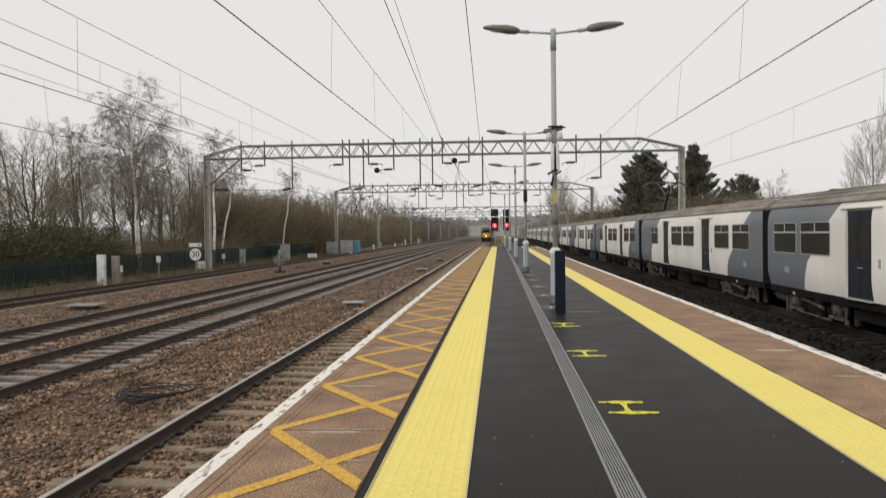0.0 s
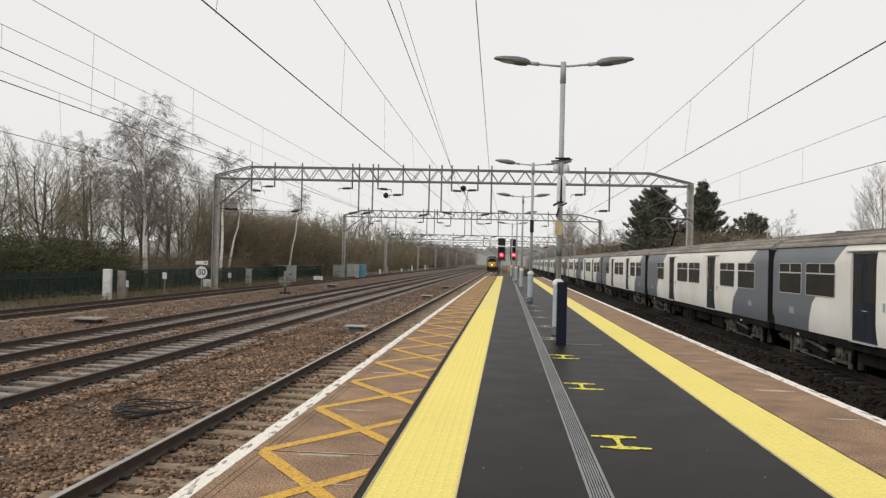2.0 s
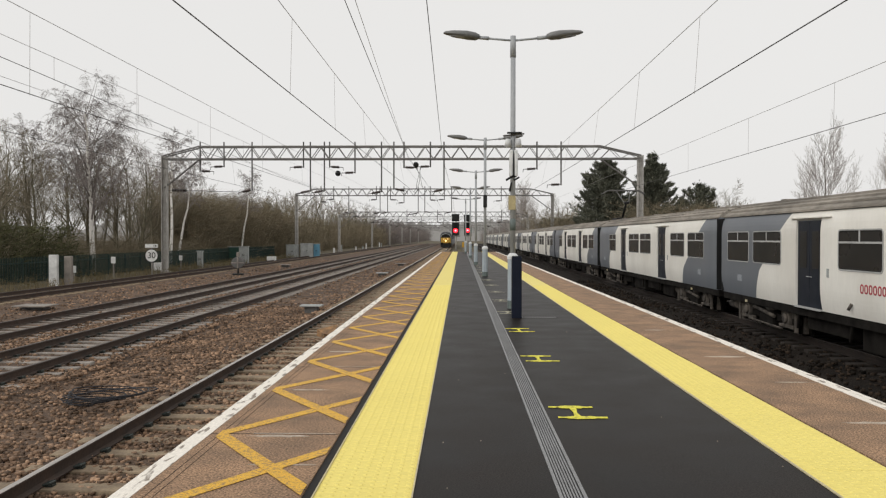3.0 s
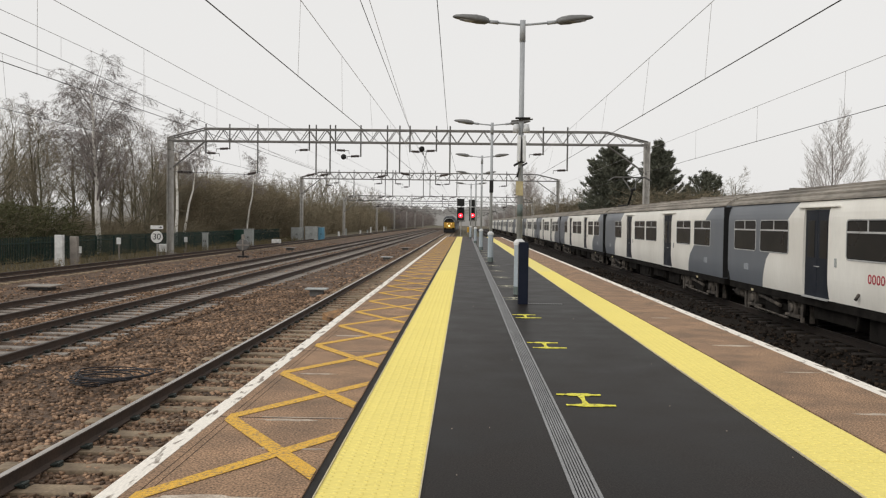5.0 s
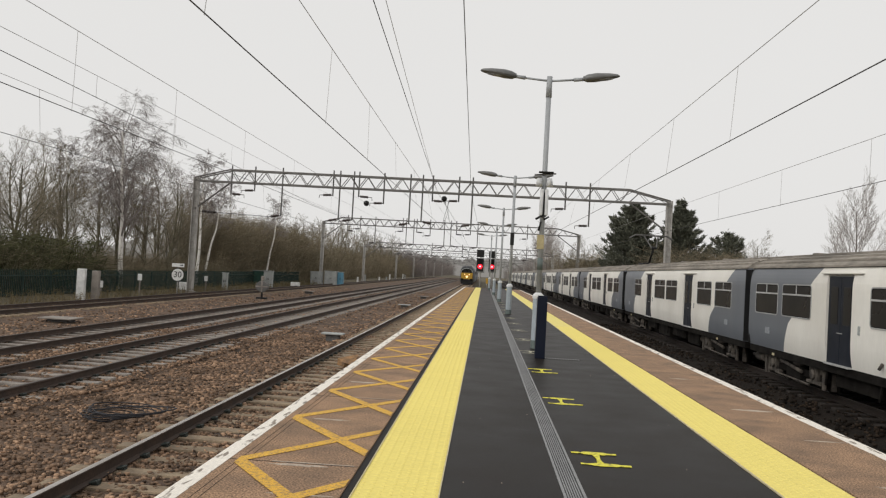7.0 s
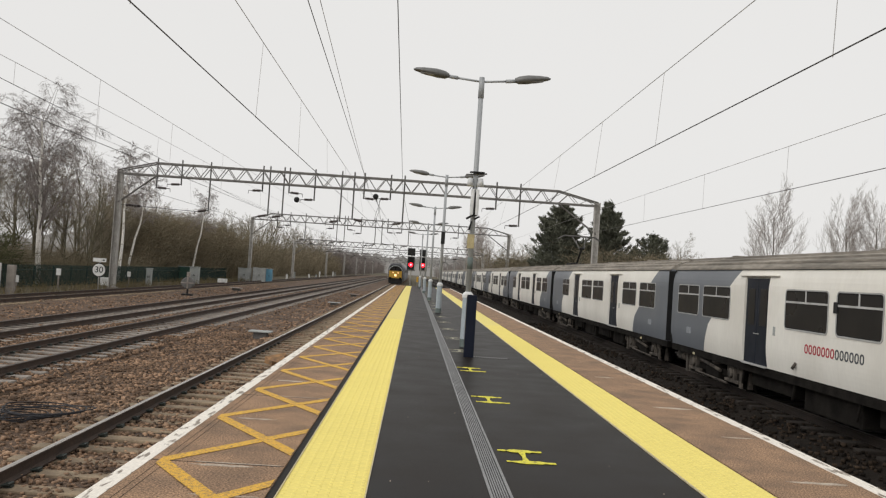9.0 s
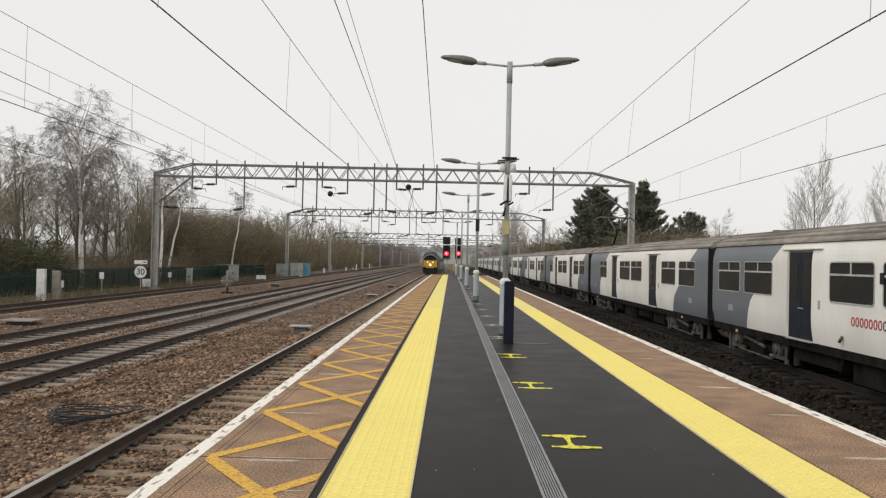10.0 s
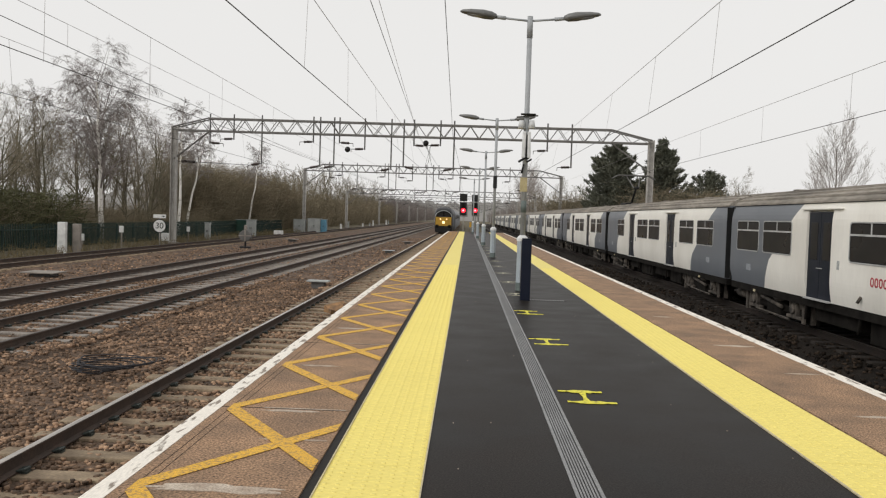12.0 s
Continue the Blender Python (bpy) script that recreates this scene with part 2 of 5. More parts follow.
def part(name, bm, material, parent, label=""):
    ob = new(name, mesh_of(name, bm, material) if isinstance(bm, bmesh.types.BMesh) else bm)
    ob.parent = parent
    return tagged(ob, label)


def thing(name, label, category, group="", at=(0, 0, 0), kind=""):
    ob = new(name)
    ob.location = at
    return tagged(ob, label, category, group, kind)


def box(x0, x1, y0, y1, z0, z1, bm=None, bevel=0.0):
    bm = bm or bmesh.new()
    vs = [bm.verts.new(p) for p in ((x0, y0, z0), (x1, y0, z0), (x1, y1, z0), (x0, y1, z0), (x0, y0, z1), (x1, y0, z1), (x1, y1, z1), (x0, y1, z1))]
    fs = [bm.faces.new([vs[i] for i in f]) for f in ((0, 3, 2, 1), (4, 5, 6, 7), (0, 1, 5, 4), (1, 2, 6, 5), (2, 3, 7, 6), (3, 0, 4, 7))]
    if bevel:
        edges = {e for f in fs for e in f.edges}
        bmesh.ops.bevel(bm, geom=list(edges), offset=bevel, segments=2, affect="EDGES", profile=0.6)
    return bm


def tube(p, q, r, r2=None, sides=8, bm=None):
    """A round bar from p to q, of radius r, tapering to r2."""
    bm = bm or bmesh.new()
    p, q = Vector(p), Vector(q)
    d = (q - p).normalized()
    a = d.orthogonal().normalized()
    c = d.cross(a)
    r2 = r if r2 is None else r2
    rings = []
    for o, rad in ((p, r), (q, r2)):
        rings.append([bm.verts.new(o + rad * (math.cos(t) * a + math.sin(t) * c)) for t in (2 * math.pi * k / sides for k in range(sides))])
    for k in range(sides):
        f = bm.faces.new((rings[0][k], rings[0][(k + 1) % sides], rings[1][(k + 1) % sides], rings[1][k]))
        f.smooth = sides > 6
    bm.faces.new(rings[0][::-1])
    bm.faces.new(rings[1])
    return bm


def ring_loft(rings, bm=None, smooth=True, caps=True):
    bm = bm or bmesh.new()
    vs = [[bm.verts.new(p) for p in r] for r in rings]
    n = len(vs[0])
    for a, b in zip(vs, vs[1:]):
        for k in range(n):
            f = bm.faces.new((a[k], a[(k + 1) % n], b[(k + 1) % n], b[k]))
            f.smooth = smooth
    if caps:
        bm.faces.new(vs[0][::-1])
        bm.faces.new(vs[-1])
    return bm


def bulk(name, verts, faces, material, smooth=False):
    me = bpy.data.meshes.new(name)
    me.from_pydata(verts, [], faces)
    me.materials.append(material)
    if smooth:
        me.polygons.foreach_set("use_smooth", [True] * len(me.polygons))
    return me


RAIL, END = -0.9, 81.4


# ---- ground, ballast ----
def sheet(xs, ys, height):
    verts = [(x, y, height(x, y)) for y in ys for x in xs]
    w = len(xs)
    faces = [(j * w + i, j * w + i + 1, (j + 1) * w + i + 1, (j + 1) * w + i) for j in range(len(ys) - 1) for i in range(w - 1)]
    return verts, faces


def ground_height(x, y):
    z = -1.4 + 0.12 * noise.noise((x * 0.06, y * 0.06, 2))
    if -60 < x < -20.6:
        z += 0.35 * min(1, (-20.6 - x) / 2)
    return z


gx = [-2500, -900, -300, -120, -60, -40, -30, -26, -23, -21, -20, -10, 0, 8, 12, 14, 18, 26, 40, 80, 200, 700, 2500]
gy = [-600, -200, -60, -20, 0, 10, 20, 30, 40, 50, 60, 75, 90, 110, 140, 180, 240, 350, 600, 1200, 3500]
tagged(new("ground", bulk("ground", *sheet(gx, gy, ground_height), M_EARTH, True)), "rough winter grass and earth beside the railway", "ground", kind="structure")


def ballast_height(x, y):
    z = -1.1 + 0.05 * noise.noise((x * 0.5, y * 0.5, 0)) + 0.03 * noise.noise((x * 2.1, y * 2.1, 5))
    if -6.9 < x < -4.9 or -17 < x < -13.2:
        z -= 0.07
    if x < -20.2:
        z -= 0.25
    return z


bx = [-20.8, -20.2] + [-20 + 0.3 * k for k in range(61)] + [-1.95]
by = [-12 + 0.4 * k for k in range(150)] + [50 + 3 * k for k in range(30)] + [160, 200, 260, 340]
tagged(new("ballast_bed", bulk("ballast_bed", *sheet(bx, by, ballast_height), M_BALLAST, True)), "brown stone ballast under the running lines", "ballast", kind="structure")
bx = [3.75 + 0.4 * k for k in range(24)]
tagged(new("ballast_bed", bulk("ballast_bed", *sheet(bx, by, lambda x, y: ballast_height(x, y) - 0.02), M_DARKBED, True)), "dark ballast beside the far platform face", "ballast", kind="structure")


def stones(name, n, place, small, large, label, material=M_STONE, lumps=1):
    """Loose angular stones, joined: each an uneven twenty-sided lump."""
    bm = bmesh.new()
    bmesh.ops.create_icosphere(bm, subdivisions=1, radius=1) if lumps else bmesh.ops.create_cube(bm, size=1.5)
    bmesh.ops.triangulate(bm, faces=bm.faces)
    v0 = np.array([v.co[:] for v in bm.verts])
    f0 = np.array([[v.index for v in f.verts] for f in bm.faces])
    bm.free()
    rng = np.random.default_rng(7)
    pts = place(rng, n)
    n = len(pts)
    size = rng.uniform(small, large, (n, 1, 1)) * rng.uniform(0.6, 1.25, (n, 1, 3))
    shape = v0[None] * rng.uniform(0.75, 1.2, (n, len(v0), 1)) * size
    ang = rng.uniform(0, 2 * np.pi, n)
    c, s = np.cos(ang)[:, None], np.sin(ang)[:, None]
    x, y = shape[..., 0] * c - shape[..., 1] * s, shape[..., 0] * s + shape[..., 1] * c
    verts = (np.stack([x, y, shape[..., 2] * 0.8], -1) + pts[:, None]).reshape(-1, 3)
    faces = (f0[None] + (np.arange(n) * len(v0))[:, None, None]).reshape(-1, 3)
    me = bpy.data.meshes.new(name)
    me.vertices.add(len(verts))
    me.vertices.foreach_set("co", verts.ravel())
    me.loops.add(faces.size)
    me.loops.foreach_set("vertex_index", faces.ravel().astype(np.int32))
    me.polygons.add(len(faces))
    me.polygons.foreach_set("loop_start", (np.arange(len(faces)) * 3).astype(np.int32))
    me.update(calc_edges=True)
    me.materials.append(material)
    return tagged(new(name, me), label, "ballast stones", kind="stuff")


def near_bed(rng, n):
    y = 4.5 + 26 * rng.random(n) ** 1.7
    x = -2.0 - rng.random(n) * np.minimum(9, 3.5 + y * 0.55)
    keep = ~((abs(x + 8.48) < 0.7) & (rng.random(n) < 0.8))
    x, y = x[keep], y[keep]
    n = len(x)
    z = np.array([ballast_height(a, b) for a, b in zip(x, y)]) + rng.uniform(-0.01, 0.022, n)
    return np.stack([x, y, z], 1)


def far_bed(rng, n):
    y = 14 + 80 * rng.random(n) ** 1.5
    x = -3 - rng.random(n) * 17
    keep = ~(((abs(x + 8.48) < 0.7) | (abs(x + 11.66) < 0.7)) & (rng.random(n) < 0.8))
    x, y = x[keep], y[keep]
    n = len(x)
    z = np.array([ballast_height(a, b) for a, b in zip(x, y)]) + rng.uniform(-0.01, 0.02, n)
    return np.stack([x, y, z], 1)


def right_bed(rng, n):
    y = 8 + 40 * rng.random(n) ** 1.3
    x = 3.8 + rng.random(n) * 5
    return np.stack([x, y, -1.1 + rng.uniform(-0.02, 0.02, n)], 1)


stones("ballast_stones", 49000, near_bed, 0.017, 0.036, "angular reddish-brown ballast stones", lumps=0)
stones("ballast_stones", 17500, far_bed, 0.028, 0.056, "angular reddish-brown ballast stones farther off", lumps=0)
stones("ballast_stones", 5000, right_bed, 0.025, 0.05, "dark ballast stones by the siding", M_DARKSTONE, 0)


# ---- tracks ----
def rail_mesh(y0, y1, name, material):
    prof = [(-0.07, 0), (0.07, 0), (0.07, 0.012), (0.012, 0.03), (0.012, 0.115), (0.034, 0.128), (0.034, 0.15), (-0.034, 0.15), (-0.034, 0.128), (-0.012, 0.115), (-0.012, 0.03), (-0.07, 0.012)]
    bm = ring_loft([[(x, y, z) for x, z in prof] for y in (y0, y1)], smooth=False)
    bm.normal_update()
    return mesh_of(name, bm, material)


def rail_head_mesh(y0, y1, material):
    prof = [(-0.03, 0.151), (0.03, 0.151), (0.026, 0.158), (-0.026, 0.158)]
    return mesh_of("rail_head", ring_loft([[(x, y, z) for x, z in prof] for y in (y0, y1)], smooth=False), material)


RAIL_ME, RAIL_DARK = rail_mesh(-12, 330, "rail", M_RAIL), rail_mesh(-12, 330, "rail", M_DARKRAIL)
HEAD_BRIGHT, HEAD_DULL = rail_head_mesh(-12, 330, M_RAILTOP), rail_head_mesh(-12, 330, M_RAILDULL)


def sleeper_mesh(material):
    w = 0.13 if material is not M_GREYSLEEPER else 0.105
    bm = box(-1.25, 1.25, -w, w, -0.2, 0, bevel=0.02)
    return mesh_of("sleeper", bm, material)


SLEEPER_ME = {m.name: sleeper_mesh(m) for m in (M_SLEEPER, M_GREYSLEEPER, M_DARKSLEEPER)}


def clip_mesh():
    bm = bmesh.new()
    for s in (-1, 1):
        for k in range(3):
            a, b = (s * 0.06, -0.05 + 0.05 * k, 0.02), (s * 0.13, -0.05 + 0.05 * k, 0.035)
            tube(a, b, 0.013, sides=6, bm=bm)
        tube((s * 0.13, -0.06, 0.035), (s * 0.13, 0.06, 0.03), 0.013, sides=6, bm=bm)
        box(min(s * 0.075, s * 0.15), max(s * 0.075, s * 0.15), -0.04, 0.04, -0.005, 0.018, bm=bm)
    return mesh_of("rail_clip", bm, M_CLIP)


CLIP_ME = clip_mesh()


def track(x, head, sleeper, first, last, clips=0.0, label="railway track"):
    t = thing("railway_track", label, "railway track", "railway tracks", (x, 0, 0), "structure")
    for s in (-0.7525, 0.7525):
        r = part("rail", RAIL_DARK if sleeper is M_DARKSLEEPER else RAIL_ME, None, t)
        r.location = (s, 0, RAIL - 0.158)
        part("rail_head", head, None, r, "worn steel running surface")
    y = first
    while y < last:
        ob = part("sleeper", SLEEPER_ME[sleeper.name], None, t)
        ob.location, ob.rotation_euler = (random.uniform(-0.02, 0.02), y, RAIL - 0.165 + random.uniform(-0.006, 0.006)), (0, 0, random.uniform(-0.01, 0.01))
        if y < clips:
            for s in (-0.7525, 0.7525):
                c = part("rail_clip", CLIP_ME, None, t)
                c.location = (s, y, RAIL - 0.158)
        y += 0.65
    bm = bmesh.new()
    while y < 250:
        box(-1.25, 1.25, y - 0.13, y + 0.13, RAIL - 0.3, RAIL - 0.165, bm=bm)
        y += 0.65
    tagged(part("far_sleepers", bm, sleeper, t), kind="stuff")
    return t


track(-3.39, HEAD_BRIGHT, M_SLEEPER, -10.8, 60, 26, "platform track with bright rails on pale concrete sleepers")
track(-8.48, HEAD_DULL, M_GREYSLEEPER, -10.5, 75, 24, "running line with rusty rails on grey concrete sleepers")
track(-11.66, HEAD_DULL, M_GREYSLEEPER, -10.5, 75, 0, "running line with brown rails on grey concrete sleepers")
track(-18.3, HEAD_DULL, M_SLEEPER, 24, 60, 0, "outer line with dark rusty rails on ballast")
track(5.12, HEAD_DULL, M_DARKSLEEPER, -10.5, 45, 12, "empty dark track between the platform and the standing train")
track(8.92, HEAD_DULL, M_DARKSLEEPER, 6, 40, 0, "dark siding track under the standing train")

# ---- platform ----
EL, ER = -1.87, 3.65
plat = thing("platform", "island platform with black asphalt and yellow warning strips", "platform", kind="structure")


def slab(name, x0, x1, z, material, label="", y0=-12.0, y1=END, depth=0.3):
    """A long band of the platform, cut into lengths so that it does not stay perfectly flat."""
    ys = np.linspace(y0, y1, 40)
    rings = []
    for y in ys:
        d = 0.004 * noise.noise((x0, y * 0.5, 3))
        rings.append([(x0, y, z - depth), (x1, y, z - depth), (x1, y, z + d), (x0, y, z + d)])
    return part(name, ring_loft(rings, smooth=False), material, plat, label)


slab("edge_strip", EL + 0.115, -0.83, 0, M_BROWN, "worn brown tarmac edge strip")
slab("edge_line", EL, EL + 0.115, 0.003, M_WHITE, "chipped white platform edge line")
slab("joint", -0.83, -0.768, -0.012, M_DARKGAP)
slab("asphalt", -0.222, 0.572, 0, M_ASPHALT, "smooth new black asphalt")
slab("asphalt", 0.728, 2.093, 0, M_ASPHALT, "smooth new black asphalt")
slab("joint", 2.642, 2.668, -0.012, M_DARKGAP)
slab("edge_strip", 2.668, ER - 0.13, 0, M_BROWN, "worn brown tarmac edge strip")
slab("edge_line", ER - 0.13, ER, 0.003, M_WHITE, "chipped white platform edge line")
slab("coping_lip", ER, ER + 0.05, -0.025, M_COPING, "stained concrete coping lip", depth=0.07)
slab("face_wall", EL + 0.08, EL + 0.3, -0.3, M_COPING, "stained concrete platform face", depth=1.2)
slab("face_wall", ER - 0.3, ER - 0.08, -0.3, M_COPING, "stained concrete platform face", depth=1.2)
ramp_bm = ring_loft([[(EL, y, -1.5), (ER, y, -1.5), (ER, y, z), (EL, y, z)] for y, z in ((END + 0.005, -0.005), (END + 9, -1.05))], smooth=False)
part("end_ramp", ramp_bm, M_ASPHALT, plat, "asphalt ramp down to the track")


def tactile_mesh(width, bumps):
    bm = box(0.002, width - 0.002, 0.001, 0.399, -0.06, 0.004)
    if bumps:
        for k in range(20):
            y = 0.4 * (k + 0.5) / 20
            vs = [bm.verts.new((x, y + dy, z)) for x in (0.012, width - 0.012) for dy, z in ((-0.006, 0.0041), (0, 0.0065), (0.006, 0.0041))]
            bm.faces.new((vs[0], vs[3], vs[4], vs[1]))
            bm.faces.new((vs[1], vs[4], vs[5], vs[2]))
        for i in range(8):
            for j in range(6):
                cx, cy = width * (i + 0.5) / 8, 0.4 * (j + 0.5) / 6
                lo = [bm.verts.new((cx + 0.017 * math.cos(a), cy + 0.017 * math.sin(a), 0.004)) for a in (k * math.pi / 3 for k in range(6))]
                hi = [bm.verts.new((cx + 0.011 * math.cos(a), cy + 0.011 * math.sin(a), 0.0095)) for a in (k * math.pi / 3 for k in range(6))]
                for k in range(6):
                    bm.faces.new((lo[k], lo[(k + 1) % 6], hi[(k + 1) % 6], hi[k]))
                bm.faces.new(hi)
    return mesh_of("tactile_slab", bm, M_YELLOW)


for x0, w in ((-0.766, 0.542), (2.095, 0.545)):
    near_me, far_me = tactile_mesh(w, True), tactile_mesh(w, False)
    strip = part("tactile_strip", box(x0, x0 + w, -12, END, -0.3, -0.062), M_DARKGAP, plat, "yellow tactile warning paving")
    for k in range(int((END + 9) / 0.4)):
        y = -9 + 0.4 * k
        s = part("tactile_slab", near_me if 1 < y < 24 else far_me, None, strip)
        s.location = (x0, y, random.uniform(-0.001, 0.001))

# slotted drain: two rims and fine bars between them
drain = part("drain_channel", box(0.574, 0.726, -12, END, -0.3, -0.03), M_DARKGAP, plat, "grey slotted metal drain channel")
for a, b in ((0.574, 0.594), (0.706, 0.726)):
    part("drain_rim", box(a, b, -12, END, -0.03, 0.004), M_DRAIN, drain)
bm = bmesh.new()
for k in range(6):
    x = 0.602 + 0.0172 * k
    box(x, x + 0.010, -12, END, -0.03, 0.001, bm=bm)
part("drain_bars", bm, M_DRAIN, drain)


# hatching on the edge strip: a zigzag of crossing lines, cut off along its sides
def hatch(x0, x1, rise, w, z):
    h = w / 2 * math.hypot(x1 - x0, rise) / (x1 - x0)
    bm = bmesh.new()
    lo = [bm.verts.new((x, y, z)) for x, y in ((x0, -h), (x1, rise - h), (x1, rise + h), (x0, h))]
    hi = [bm.verts.new(v.co + Vector((0, 0, 0.002))) for v in lo]
    bm.faces.new(hi)
    for k in range(4):
        bm.faces.new((lo[k], lo[(k + 1) % 4], hi[(k + 1) % 4], hi[k]))
    bmesh.ops.recalc_face_normals(bm, faces=bm.faces)
    return mesh_of("hatch_line", bm, M_HATCH)


UP, DOWN = hatch(-1.69, -0.835, 1.30, 0.105, 0.0025), hatch(-1.69, -0.835, -1.30, 0.105, 0.005)
for k in range(-6, 44):
    for me in (UP, DOWN):
        part("hatch_line", me, None, plat, "faded orange-yellow hatching").location = (0, 2.352 + 1.74 * k, 0)


def marking_mesh(material):
    """Two sprayed bars, fatter in the middle, joined by a short stem; edges uneven."""
    r = random.Random(3)
    bm = bmesh.new()

    def blob(pts):
        low = [bm.verts.new((x, y, 0.002)) for x, y in pts]
        top = [bm.verts.new((x, y, 0.005)) for x, y in pts]
        n = len(pts)
        for k in range(n):
            bm.faces.new((low[k], low[(k + 1) % n], top[(k + 1) % n], top[k]))
        bm.faces.new(top)

    for x0, x1, y0 in ((0.765, 1.13, 6.825), (0.80, 1.185, 6.43)):
        up, dn = [], []
        for k in range(15):
            f = k / 14
            half = (0.022 if f < 0.28 or f > 0.78 else 0.045) + r.uniform(-0.007, 0.007)
            up.append((x0 + (x1 - x0) * f, y0 + half))
            dn.append((x0 + (x1 - x0) * f, y0 - half + r.uniform(-0.006, 0.006)))
        blob(dn + up[::-1])
    blob([(0.93, 6.47), (0.985, 6.47), (0.972, 6.6), (0.99, 6.785), (0.93, 6.785), (0.945, 6.62)])
    return mesh_of("painted_mark", bm, material)


MARK_ME, MARK_OLD = marking_mesh(M_LIME), marking_mesh(M_FADED)
for k in range(22):
    part("painted_mark", MARK_ME if k < 3 else MARK_OLD, None, plat, "yellow sprayed letter-like mark" if k < 3 else "faded cream sprayed mark").location = (random.uniform(-0.03, 0.03) - 0.004 * k, 2.95 * k, 0)
for x0, x1 in ((-0.768, -0.761), (-0.23, -0.222), (2.093, 2.104)):
    slab("strip_border", x0, x1, 0.0105, M_CREAM, depth=0.05)
def patch(x, y, lx, ly, seed, material, label):
    """A thin worn patch with a ragged outline."""
    r = random.Random(seed)
    pts = []
    for k in range(22):
        a, q = 2 * math.pi * k / 22, r.uniform(0.55, 1.15)
        pts.append((x + lx * q * math.cos(a), y + ly * q * math.sin(a)))
    rings = [[(px, py, z) for px, py in pts] for z in (-0.004, 0.0035)]
    part("worn_patch", ring_loft(rings, smooth=False), material, plat, label)


for k, (x, y, lx, ly) in enumerate(((3.17, 9.79, 0.23, 0.05), (3.0, 12.6, 0.15, 0.04), (3.31, 8.065, 0.24, 0.016), (3.22, 6.3, 0.25, 0.04))):
    patch(x, y, lx, ly, k, M_PALE, "pale scrape across the tarmac")
for k, (x, y, lx, ly) in enumerate(((-1.25, 5.78, 0.2, 0.03), (-1.3, 4.1, 0.42, 0.07), (-1.35, 7.55, 0.17, 0.03), (-1.1, 5.05, 0.22, 0.02), (-1.4, 10.1, 0.2, 0.05))):
    patch(x, y, lx, ly, 20 + k, M_PALE, "pale worn repair in the tarmac")
for k in range(-3, 12):
    part("slab_joint", box(EL + 0.12, -0.835, 2.79 + 3.05 * k, 2.802 + 3.05 * k, 0.0005, 0.0016), M_DARKGAP, plat)
    part("joint_sealant", box(EL + 0.42, -0.86, 2.802 + 3.05 * k, 2.822 + 3.05 * k, 0.0006, 0.0018), M_PALE, plat)


for x in (EL + 0.185, EL + 0.235):
    slab("surface_crack", x, x + 0.0022, 0.002, M_DARKGAP, depth=0.02)
bits = random.Random(9)
bm = bmesh.new()
for k in range(46):
    x, y, r = bits.choice((bits.uniform(-0.1, 0.5), bits.uniform(0.8, 2.1), bits.uniform(1.2, 2.1), bits.uniform(2.2, 3.4))), 3.2 + 14 * bits.random() ** 1.6, bits.uniform(0.0015, 0.0042)
    box(x - r, x + r, y - r * bits.uniform(0.6, 1.6), y + r, 0.0, 0.004 + r * 0.5, bm=bm)
tagged(new("grit", mesh_of("grit", bm, M_PALE)), "small pale specks of grit on the platform", "grit", kind="stuff")


